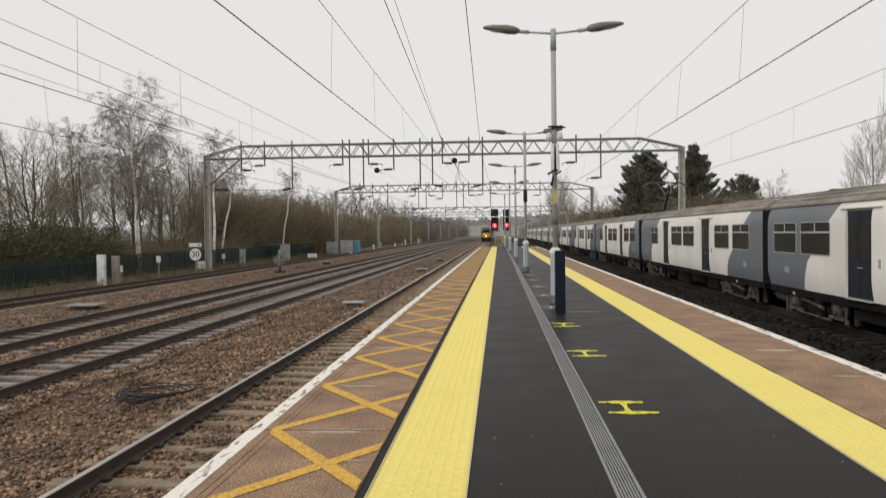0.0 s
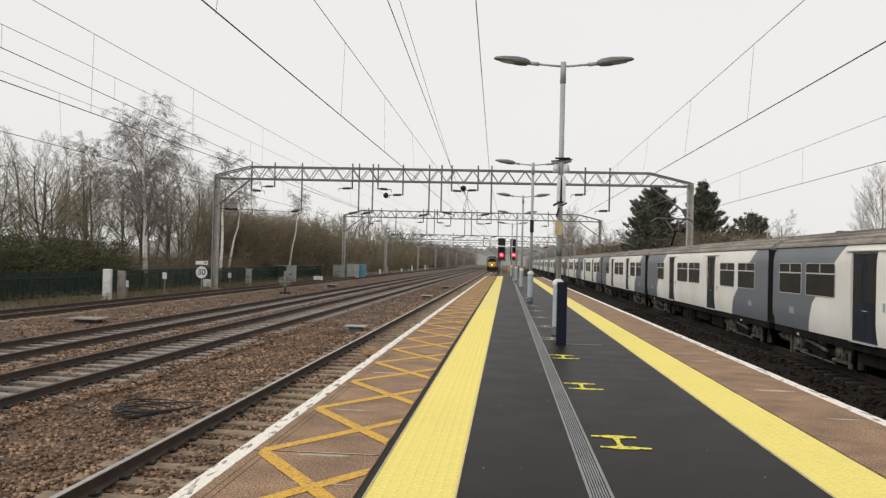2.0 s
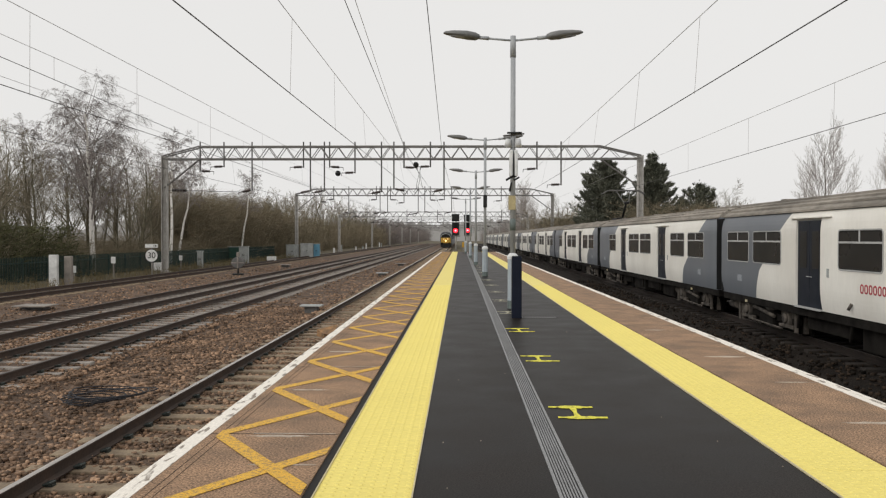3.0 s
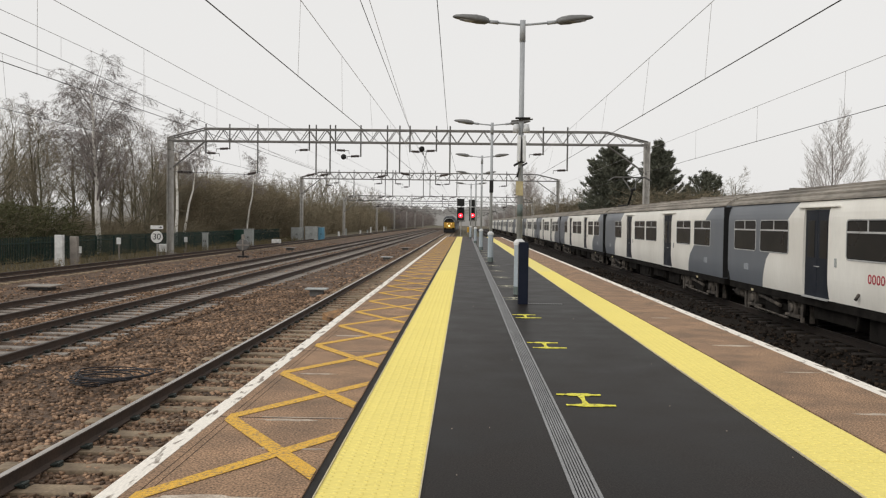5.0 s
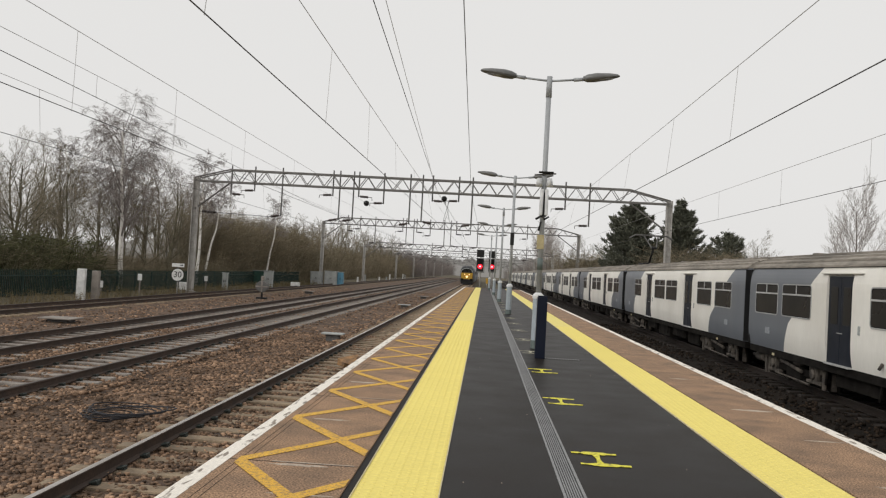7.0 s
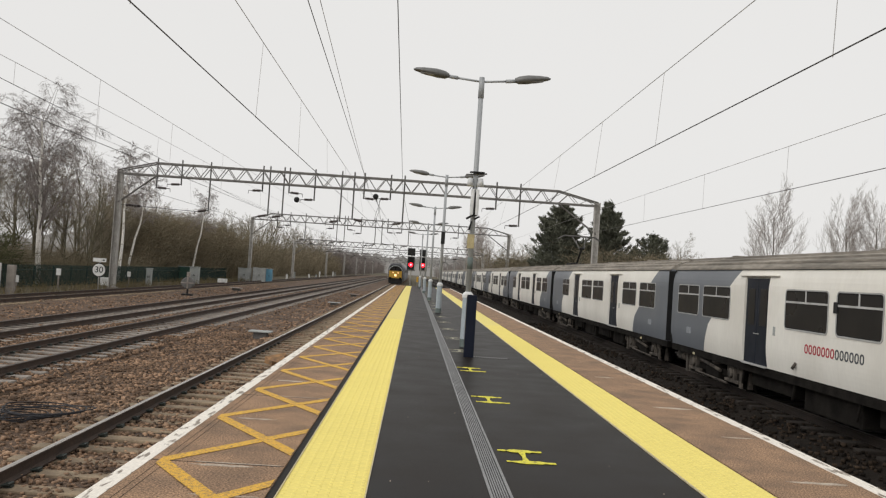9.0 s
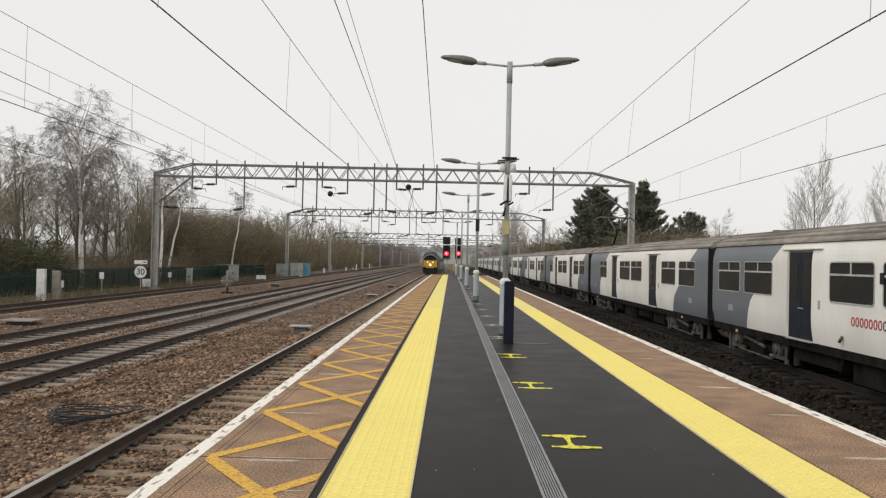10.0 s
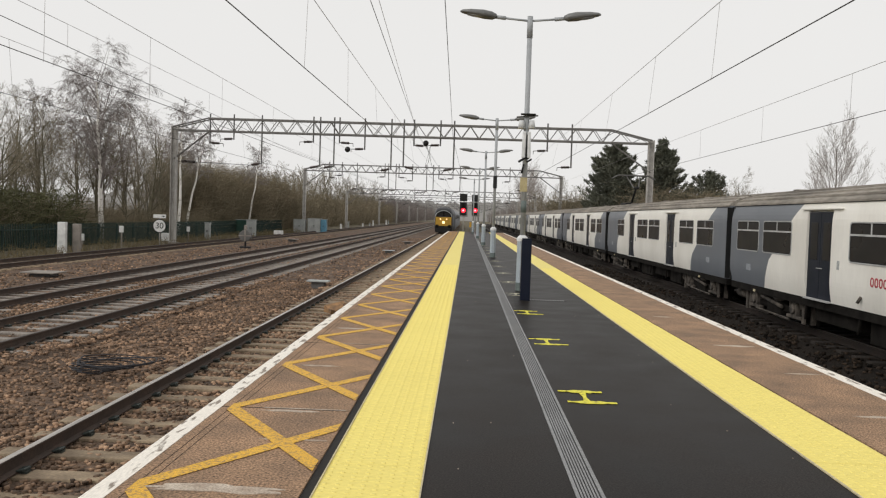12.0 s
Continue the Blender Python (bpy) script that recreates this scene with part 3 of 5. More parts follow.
# ---- overhead line ----
def gantry(y, left, right, detail, lo=6.92, hi=7.79):
    """A portal of two steel posts and a lattice beam, with drop tubes and insulated arms below it."""
    g = thing("overhead_line_gantry", "grey lattice steel portal carrying the overhead wires", "gantry", "overhead line gantries", (0, y, 0))
    for x in (left, right):
        bm = bmesh.new()
        for sx in (-1, 1):
            box(x + sx * 0.17 - 0.03, x + sx * 0.17 + 0.03, -0.19, 0.19, -1.5, lo + 0.25, bm=bm)
        box(x - 0.145, x + 0.145, -0.02, 0.02, -1.5, lo + 0.25, bm=bm)
        p = part("post", bm, M_STEEL, g, "heavy galvanised steel post")
        part("footing", box(x - 0.4, x + 0.4, -0.4, 0.4, -1.6, -1.0, bevel=0.03), M_COPING, p)
    l2, r2 = left + 2.5, right - 2.8
    for s in (-0.35, 0.35):
        part("bottom_chord", box(left, right, s - 0.045, s + 0.045, lo - 0.05, lo + 0.05), M_LATTICE, g)
        part("top_chord", box(l2, r2, s - 0.045, s + 0.045, hi - 0.05, hi + 0.05), M_LATTICE, g)
        for a, b in ((left, l2), (right, r2)):
            part("end_chord", tube((a, s, lo + 0.22), (b, s, hi), 0.05, sides=6), M_LATTICE, g)
        n = round((r2 - l2) / 0.62)
        n += n % 2
        for k in range(n):
            a, b = l2 + (r2 - l2) * k / n, l2 + (r2 - l2) * (k + 1) / n
            za, zb = (hi, lo) if k % 2 == 0 else (lo, hi)
            part("brace", tube((a, s, za), (b, s, zb), 0.032, sides=4), M_LATTICE, g)
        for a, b in ((left, l2), (right, r2)):
            for k in range(4):
                f0, f1 = k / 4, (k + 1) / 4
                zz = lambda f: lo + 0.22 + (hi - lo - 0.22) * f  # height of the sloping chord
                p, q = (a + (b - a) * f0, lo) if k % 2 == 0 else (a + (b - a) * f0, zz(f0)), (a + (b - a) * f1, zz(f1)) if k % 2 == 0 else (a + (b - a) * f1, lo)
                part("brace", tube((p[0], s, p[1]), (q[0], s, q[1]), 0.026, sides=4), M_LATTICE, g)
    for a, b in ((left, l2), (right, r2)):
        part("knee_brace", tube((a, 0, lo - 2.0), (b, 0, lo), 0.06, sides=6), M_LATTICE, g)
    # drop tubes: x, lower end, the side to which the insulated arm points
    for x, z, s in detail:
        d = part("drop_tube", tube((x, 0, z), (x, 0, hi + 0.35), 0.055, sides=6), M_STEELDARK, g)
        tip = (x + s * 0.95, 0, z + 0.02 if z > 5 else z - 0.12)
        part("arm", tube((x, 0, z + 0.06), tip, 0.025, sides=6), M_STEELDARK, d)
        o, e = Vector((x, 0, z + 0.06)), Vector(tip)
        rings = []
        for k in range(13):
            c, rr = o.lerp(e, 0.12 + 0.05 * k), 0.1 if k % 2 else 0.06
            rings.append([(c.x, rr * math.cos(a), c.z + rr * math.sin(a)) for a in (q * math.pi / 4 for q in range(8))])
        bm = ring_loft(rings)
        part("insulator", bm, M_CERAMIC, d, "dark ribbed insulator")
        part("hook", tube(tip, (tip[0] + s * 0.02, 0, tip[2] - 0.22), 0.02, sides=6), M_STEELDARK, d)
    return g


S = 58 / 48
DROPS = [(x * S, 1.42 + (z - 1.42) * S, side) for x, z, side in (
    (-15.2, 5.25, 1), (-13.8, 5.51, -1), (-12.15, 4.14, -1), (-9.13, 5.48, -1), (-8.73, 4.08, -1), (-7.91, 4.1, -1), (-7.6, 5.48, 1), (-6.12, 5.15, -1),
    (-4.57, 4.04, -1), (-3.85, 4.2, 1), (-3.26, 5.45, 1), (-1.72, 5.5, -1), (-0.93, 4.15, -1), (4.46, 5.36, -1), (5.86, 4.45, -1))]
gantry(58, -20.9, 12.6, DROPS)
gantry(108.5, -21.6, 12.1, DROPS)
for y in (142, 195, 244, 295, 345, 410):
    gantry(y, -20.9, 11.6, [(x, z - 1.0, side) for x, z, side in DROPS[::2] if z > 5] + [(x, 4.0, side) for x, z, side in DROPS[2::4]], 4.95, 5.8)
for x, z in ((-2.0, 6.52), (-7.5, 5.92)):
    bm = bmesh.new()
    bmesh.ops.create_uvsphere(bm, u_segments=12, v_segments=8, radius=0.2)
    w = tagged(new("balance_weight", mesh_of("balance_weight", bm, M_BLACK)), "round black weight hanging under the lattice beam", "weight", "hanging weights")
    w.location = (x - 1.1, 58, z)


# slack jumper wires looping under the beam
for k in range(3):
    cu = bpy.data.curves.new("jumper_wire", "CURVE")
    cu.dimensions, cu.bevel_depth, cu.bevel_resolution = "3D", 0.014, 1
    sp = cu.splines.new("POLY")
    sp.points.add(11)
    for j in range(12):
        f = j / 11
        sp.points[j].co = (-3.0 + 0.16 * k + 0.35 * math.sin(4 * f + 2 * k) * (0.4 + f) * 0.6, 57.9, 6.3 - 1.7 * f + 0.15 * k * math.sin(7 * f), 1)
    cu.materials.append(M_WIRE)
    tagged(new("jumper_wire", cu), "slack dark jumper wire hanging under the gantry", "wire", "jumper wires")


# a span wire from the near post to the first long drop tube, with its insulator
span = tagged(new("span_wire", mesh_of("span_wire", tube((-20.7, 58, 4.75), (-14.9, 58, 4.6), 0.018, sides=5), M_WIRE)), "dark span wire between the gantry post and a drop tube", "wire", "span wires")
bm = bmesh.new()
for k in range(9):
    tube((-20.35 + 0.11 * k, 58, 4.745 - 0.003 * k), (-20.28 + 0.11 * k, 58, 4.743 - 0.003 * k), 0.1, sides=8, bm=bm)
part("insulator", bm, M_CERAMIC, span, "dark ribbed insulator")


def wire(x, z, r, material, x2=None, z2=None, y0=-25.0, y1=309.0, name="overhead_wire", label="thin dark overhead contact wire"):
    x2, z2 = x if x2 is None else x2, z if z2 is None else z2
    bm = bmesh.new()
    ys = [y0] + [58 + 50.3 * k for k in range(-1, 6)]
    pts = [Vector((x, y, z)) if y < 58 else Vector((x2 + (0.25 if round((y - 58) / 50.3) % 2 else 0), y, z2)) for y in ys]
    ring_loft([[(p.x + r * math.cos(a), p.y, p.z + r * math.sin(a)) for a in (q * 2 * math.pi / 5 for q in range(5))] for p in pts], bm=bm)
    return tagged(new(name, mesh_of(name, bm, material)), label, "wire", "overhead wires")


CAT = "thin weathered catenary wire above the track"
# contact wire x near and far, its height; catenary x and height
lines = [(-3.5, -2.84, 4.3, -3.34, 5.8), (-8.68, -8.6, 4.3, -8.65, 5.95), (-12.4, -12.3, 4.3, -12.5, 5.8), (4.75, 4.35, 4.3, 4.78, 5.8), (9.85, 9.95, 4.3, 9.9, 5.5),
         (-10.3, -12.4, 5.65, -10.3, 6.15)]
for xc, xd, zc, xk, zk in lines:
    wire(xc, zc, 0.0095, M_WIRE, xd)
    high = zc > 5
    wire(xk, zk - 0.17 * high, 0.0075, M_WIREPALE, xd if high else xk, zk + 0.75 * high, label=CAT)
    for y in (9.5, 16.5, 22, 28.5, 36, 45):
        x = xc + (xd - xc) * (y - 7.7) / 50.3
        top = zk + high * (-0.17 + 0.92 * (y - 7.7) / 50.3)
        bm = tube((x, y, zc - 0.03), (x if high else xk, y, top), 0.005, sides=4)
        tagged(new("dropper", mesh_of("dropper", bm, M_WIREPALE)), "thin hanging dropper between two overhead wires", "dropper", "droppers")
wire(-0.63, 7.0, 0.0115, M_WIRE, -1.22, label="dark feeder wire passing over the platform edge")
wire(-2.42, 7.0, 0.0105, M_WIRE, -3.6, label=CAT)
wire(-2.08, 7.0, 0.0075, M_WIREPALE, -3.66, label=CAT)


# ---- platform furniture ----
def octagon(x, y, z, r):
    return [(x + r * math.cos(a), y + r * math.sin(a), z) for a in (math.pi / 8 + k * math.pi / 4 for k in range(8))]


def lantern(parent, side, z):
    """A flat tapering street lantern on a short arm."""
    s = side
    part("arm", tube((0, 0, z), (s * 0.5, 0, z + 0.045), 0.022, sides=8), M_POSTPALE, parent)
    part("collar", tube((s * 0.48, 0, z + 0.045), (s * 0.68, 0, z + 0.065), 0.04, 0.036, sides=8), M_POSTPALE, parent)
    rings = []
    for f, w, t, b in ((0, 0.05, 0.05, 0.03), (0.12, 0.1, 0.085, 0.07), (0.35, 0.13, 0.1, 0.075), (0.7, 0.12, 0.08, 0.045), (0.93, 0.08, 0.05, 0.02), (1.0, 0.03, 0.02, 0.005)):
        x, zc = s * (0.66 + 0.72 * f), z + 0.07 + 0.08 * f
        rings.append([(x, w * math.cos(a), zc + (t if math.sin(a) > 0 else b) * math.sin(a)) for a in (k * math.pi / 5 for k in range(10))])
    head = part("lantern", ring_loft(rings), M_LAMPBODY, parent, "dark grey teardrop lantern")
    bm = ring_loft([[(s * (0.86 + 0.38 * f), w * math.cos(a), z + 0.055 + 0.05 * f + h * math.sin(a)) for a in (k * math.pi / 4 for k in range(8))] for f, w, h in ((0, 0.06, 0.02), (0.3, 0.1, 0.03), (0.7, 0.09, 0.03), (1, 0.05, 0.02))])
    part("lens", bm, M_LENS, head, "clear lens under the lantern")


def lamp_column(x, y, h, label, collar):
    c = thing("platform_lamp", label, "lamp post", "platform lamps", (x, y, 0))
    b = part("base", ring_loft([octagon(0, 0, z, r) for z, r in ((0.16, 0.108), (0.98, 0.106))], smooth=False), M_POST, c, "thick octagonal blue-grey base")
    part("skirt", ring_loft([octagon(0, 0, z, r) for z, r in ((0, 0.112), (0.16, 0.112))], smooth=False), mat_skirt, b)
    part("cap", ring_loft([octagon(0, 0, z, r) for z, r in ((0.98, 0.118), (1.03, 0.122), (1.06, 0.105), (1.1, 0.06))], smooth=False), M_CAP, b, "white moulded cap")
    part("pole", tube((0, 0, 1.08), (0, 0, h - 0.42), 0.055, 0.05, sides=12), M_POSTPALE, c)
    part("spigot", tube((0, 0, h - 0.42), (0, 0, h), 0.06, 0.055, sides=12), collar, c)
    for s in (-1, 1):
        lantern(c, s, h - 0.09)
    return c


mat_skirt = mat("green_grey_skirt", (0.13, 0.16, 0.15), 0.6, scale=3, bump=0.05)
lamps = []
for k, (x, y, h) in enumerate(((1.075, 16.4, 5.4), (0.93, 30, 5.03), (0.83, 42.6, 4.86), (0.72, 57, 4.85), (0.5, 73, 4.85))):
    lamps.append(lamp_column(x, y, h, "twin-armed lamp column with a blue-grey base on the platform", M_POSTPALE))
first = lamps[0]
bracket = part("speaker_bracket", tube((-0.2, -0.06, 3.42), (0.22, -0.06, 3.46), 0.016, sides=6), M_STEELDARK, first)
part("cap_plate", box(-0.12, 0.17, -0.14, 0.0, 3.465, 3.49, bevel=0.008), M_BLACK, bracket)
for x, lean in ((-0.1, 0.02), (0.1, -0.015)):
    sp = part("column_speaker", box(-0.034, 0.034, -0.13, -0.03, 2.62, 3.14, bevel=0.022), M_CAP, first, "slim white loudspeaker panel")
    sp.location, sp.rotation_euler = (x, 0, 0), (0, lean, 0)
    part("dome_camera", tube((x, -0.06, 3.2), (x, -0.06, 3.36), 0.075, 0.05, sides=12), M_CAP, first, "round white camera dome")
part("camera_housing", box(0.005, 0.07, -0.12, -0.05, 2.6, 3.08, bevel=0.015), M_BLACK, first, "dark camera housing")
part("camera_arm", tube((-0.14, -0.12, 2.54), (0.02, -0.1, 2.64), 0.022, sides=8), M_BLACK, first)
part("camera_arm", tube((0.12, -0.12, 2.6), (0.02, -0.1, 2.54), 0.018, sides=8), M_BLACK, first)
part("camera_arm", tube((-0.07, -0.1, 2.32), (-0.03, -0.08, 2.5), 0.022, 0.016, sides=8), M_BLACK, first)
part("notice", box(-0.09, 0.05, -0.075, -0.06, 1.96, 2.24), mat("ochre_notice", (0.5, 0.42, 0.23), 0.6, scale=5, bump=0), first, "small ochre notice plate")
part("band", tube((0, 0, 1.55), (0, 0, 1.78), 0.057, sides=12), mat_skirt, first)
part("speaker", box(-0.07, 0.07, -0.18, -0.06, 2.5, 2.95, bevel=0.02), M_BLACK, lamps[1], "dark loudspeaker on the pole")

navy = thing("navy_post", "square navy-painted metal post standing on the asphalt", "post", at=(1.02, 14.45, 0))
part("shaft", box(-0.085, 0.085, -0.085, 0.085, 0, 1.06, bevel=0.008), M_NAVY, navy)
part("top_plate", box(-0.078, 0.078, -0.078, 0.078, 1.06, 1.085, bevel=0.006), M_NAVY, navy)
grate = thing("drain_grate", "small perforated metal drain grate in the asphalt", "drain grate", at=(1.42, 14.5, 0))
part("frame", box(-0.32, 0.32, -0.1, 0.1, -0.02, 0.004), M_DARKGAP, grate)
for k in range(14):
    part("bar", box(-0.3 + 0.044 * k, -0.28 + 0.044 * k, -0.08, 0.08, 0.004, 0.008), M_DRAIN, grate)


def signal(x, y, low, high, label):
    s = thing("railway_signal", label, "railway signal", "platform end signals", (x, y, 0))
    part("mast", tube((0.05, 0.25, -1.1), (0.05, 0.25, high), 0.07, sides=10), M_STEEL, s)
    main = part("backboard", box(-0.36, 0.36, -0.02, 0.06, low, low + 1.3, bevel=0.02), M_BLACK, s, "black signal backboard")
    for k in range(3):
        z = low + 0.5 + 0.3 * k
        lit = k == 0
        # lit lens is oversize: its red ring imitates the halo round the core
        lens = part("lens", tube((0, -0.05, z), (0, -0.02, z), 0.23 if lit else 0.1, sides=20), M_RED if lit else M_GLASS, main, "glowing red lens widened to include its halo" if lit else "unlit lens")
        if lit:
            part("bright_core", tube((0, -0.06, z), (0, -0.05, z), 0.1, sides=16), M_REDCORE, lens)
        bm = bmesh.new()
        for j in range(7):
            a0, a1 = math.pi * j / 7, math.pi * (j + 1) / 7
            vs = [((0.25 if lit else 0.16) * math.cos(a), yy, z + (0.25 if lit else 0.16) * math.sin(a)) for a, yy in ((a0, -0.02), (a1, -0.02), (a1, -0.25), (a0, -0.25))]
            bm.faces.new([bm.verts.new(v) for v in vs])
        part("hood", bm, M_BLACK, main)
    top = part("route_indicator", box(-0.37, 0.37, -0.05, 0.25, low + 1.42, high, bevel=0.02), M_BLACK, s, "dark box above the signal head")
    for k in range(6):
        part("indicator_lamp", tube((-0.2 + 0.2 * (k % 3), -0.07, low + 1.6 + 0.25 * (k // 3)), (-0.2 + 0.2 * (k % 3), -0.05, low + 1.6 + 0.25 * (k // 3)), 0.06, sides=10), M_GLASS, top)
    part("service_cage", box(-0.35, 0.45, 0.3, 0.8, low - 0.1, low - 0.02), M_STEELDARK, s)
    for dx in (-0.33, 0.43):
        part("cage_rail", tube((dx, 0.75, low - 0.05), (dx, 0.75, low + 1.0), 0.02, sides=6), M_STEELDARK, s)
    return s


signal(-0.45, 82, 1.6, 3.75, "tall black colour-light signal showing red beyond the platform")
signal(0.78, 86, 1.66, 3.8, "black colour-light signal showing red beside another")
board = thing("marker_board", "small orange marker board on a post at the platform end", "marker board", at=(0.3, 80.6, 0))
part("post", tube((0, 0, 0), (0, 0, 0.9), 0.03, sides=8), M_STEEL, board)
part("plate", box(-0.1, 0.1, -0.04, -0.02, 0.45, 0.95, bevel=0.01), M_TRAINYEL, board, "orange-yellow plate")


# ---- standing electric train ----
def body_rings(doors, half):
    """Cross-sections of a car: full width, and pulled in at the doors."""
    def ring(y, inset):
        i = 0.07 if inset else 0.0
        side = [(-1.41 + 0.06 * ((0.42 - z) / 0.54) ** 2 + i, z) for z in (-0.12, -0.03, 0.06, 0.15, 0.24, 0.33, 0.42)]
        side += [(-1.41 + 0.09 * ((z - 1.5) / 0.5) ** 2 + (i if z < 1.805 else 0), z) for z in (1.5, 1.62, 1.72, 1.8, 1.81, 1.88, 1.95, 2.0)]
        return [(x, y, z) for x, z in side] + [(-x, y, z) for x, z in side[::-1]]
    ys = [(-half, False)]
    for a, b in doors:
        ys += [(a - 0.002, False), (a, True), (b, True), (b + 0.002, False)]
    return [ring(y, i) for y, i in ys + [(half, False)]]


TYPES = {
    "A": (((-4.85, -3.6), (3.6, 4.85)), ((-9.5, -7.85), (-7.5, -5.7), (-2.75, -1.05), (-0.72, 0.72), (1.05, 2.75), (5.7, 7.5), (7.85, 9.5))),
    "B": (((-4.02, -2.75), (3.18, 4.43)), ((-8.8, -7.05), (-6.58, -4.82), (-1.71, 0.13), (0.42, 2.4), (5.54, 7.17))),
}


def round_loop(x, y0, y1, z0, z1, r):
    """A rounded rectangle standing in the plane of a carriage side."""
    pts = []
    for cy, cz, a0 in ((y1 - r, z1 - r, 0), (y0 + r, z1 - r, 90), (y0 + r, z0 + r, 180), (y1 - r, z0 + r, 270)):
        pts += [(x, cy + r * math.cos(radians(a0 + 30 * k)), cz + r * math.sin(radians(a0 + 30 * k))) for k in range(4)]
    return pts


def window(car, y0, y1):
    """A round-cornered window on the near side with a transom, and a mullion above it."""
    z0, z1, x = 0.79, 1.55, -1.41
    w = part("window", ring_loft([round_loop(x - 0.004, y0, y1, z0, z1, 0.07), round_loop(x + 0.02, y0, y1, z0, z1, 0.07)], smooth=False), M_GLASS, car, "dark tinted window with pale frame bars")
    rings = [round_loop(x + dx, y0 - d, y1 + d, z0 - d, z1 + d, 0.07 + d) for dx, d in ((0.004, 0.026), (-0.013, 0.026), (-0.013, 0.0), (-0.003, -0.006))]
    part("window_frame", ring_loft(rings, smooth=False, caps=False), M_SURROUND, w)
    rings = [round_loop(x + dx, y0 - d, y1 + d, z0 - d, z1 + d, 0.07 + d) for dx, d in ((-0.003, -0.001), (-0.008, -0.004), (-0.008, -0.022), (-0.003, -0.024))]
    part("rubber_seal", ring_loft(rings, smooth=False, caps=False), M_RUBBER, w)
    part("transom", box(x - 0.017, x, y0 + 0.006, y1 - 0.006, 1.3, 1.338), M_FRAME, w)
    m = (y0 + y1) / 2
    part("mullion", box(x - 0.015, x, m - 0.02, m + 0.02, 1.338, z1 - 0.004), M_FRAME, w)


def bogie(car, y):
    g = part("bogie", box(-1.2, 1.2, y - 0.3, y + 0.3, -0.62, -0.42, bevel=0.02), M_UNDER, car, "grimy black bogie")
    for s in (-1, 1):
        bm = box(s * 1.1 - 0.06, s * 1.1 + 0.06, y - 1.75, y + 1.75, -0.62, -0.46, bevel=0.02)
        box(s * 1.14 - 0.09, s * 1.14 + 0.09, y - 0.45, y + 0.45, -0.72, -0.34, bm=bm, bevel=0.02)
        part("side_frame", bm, M_UNDER, g)
        for dy in (-1.3, 1.3):
            part("wheel", tube((s * 0.7, y + dy, -0.48), (s * 0.83, y + dy, -0.48), 0.42, sides=20), M_UNDER, g)
            part("axle_box", box(s * 1.12 - 0.13, s * 1.12 + 0.13, y + dy - 0.16, y + dy + 0.16, -0.66, -0.32, bevel=0.03), M_DIRTY, g)
            for k in (-0.3, 0.3):
                part("spring", tube((s * 1.14, y + dy + k, -0.46), (s * 1.14, y + dy + k, -0.22), 0.085, sides=10), M_DIRTY, g)
        for dy in (-0.22, 0.22):
            part("air_spring", tube((s * 1.0, y + dy, -0.36), (s * 1.0, y + dy, -0.14), 0.17, sides=12), M_UNDER, g)
        for dy in (-1.72, 1.72):
            part("brake_hanger", box(s * 0.95 - 0.05, s * 0.95 + 0.05, y + dy - 0.05, y + dy + 0.05, -0.8, -0.4), M_DIRTY, g)
        part("sand_pipe", tube((s * 1.0, y - 1.95, -0.3), (s * 0.85, y - 1.8, -0.82), 0.03, sides=6), M_UNDER, g)
        part("air_tank", tube((s * 1.05, y + 2.3, -0.45), (s * 1.05, y + 3.0, -0.45), 0.13, sides=12), M_DIRTY, g)
        part("damper", tube((s * 1.25, y - 0.6, -0.5), (s * 1.25, y + 0.75, -0.36), 0.045, sides=8), M_DIRTY, g)
        for dy in (-1.3, 1.3):
            part("spring_plank", box(s * 1.2 - 0.05, s * 1.2 + 0.05, y + dy - 0.42, y + dy + 0.42, -0.7, -0.63, bevel=0.015), M_DIRTY, g)
            part("axle_cover", tube((s * 1.25, y + dy, -0.48), (s * 1.3, y + dy, -0.48), 0.13, 0.1, sides=14), M_DIRTY, g)
            part("guard_iron", box(s * 1.18 - 0.03, s * 1.18 + 0.03, y + dy * 1.35 - 0.06, y + dy * 1.35 + 0.06, -0.78, -0.3, bevel=0.015), M_DIRTY, g)
        part("brake_cylinder", tube((s * 1.22, y - 0.55, -0.26), (s * 1.22, y - 0.2, -0.3), 0.1, sides=12), M_DIRTY, g)
        part("brake_rod", tube((s * 1.26, y - 1.1, -0.74), (s * 1.26, y + 1.1, -0.7), 0.025, sides=6), M_DIRTY, g)
        part("step_iron", box(s * 1.22 - 0.02, s * 1.22 + 0.02, y + 1.85, y + 1.98, -0.8, -0.12), M_DIRTY, g)


M_DIRTY = mat("dusty_brake_iron", (0.12, 0.103, 0.086), 0.9, second=(0.022, 0.019, 0.016), scale=4, fine=30)


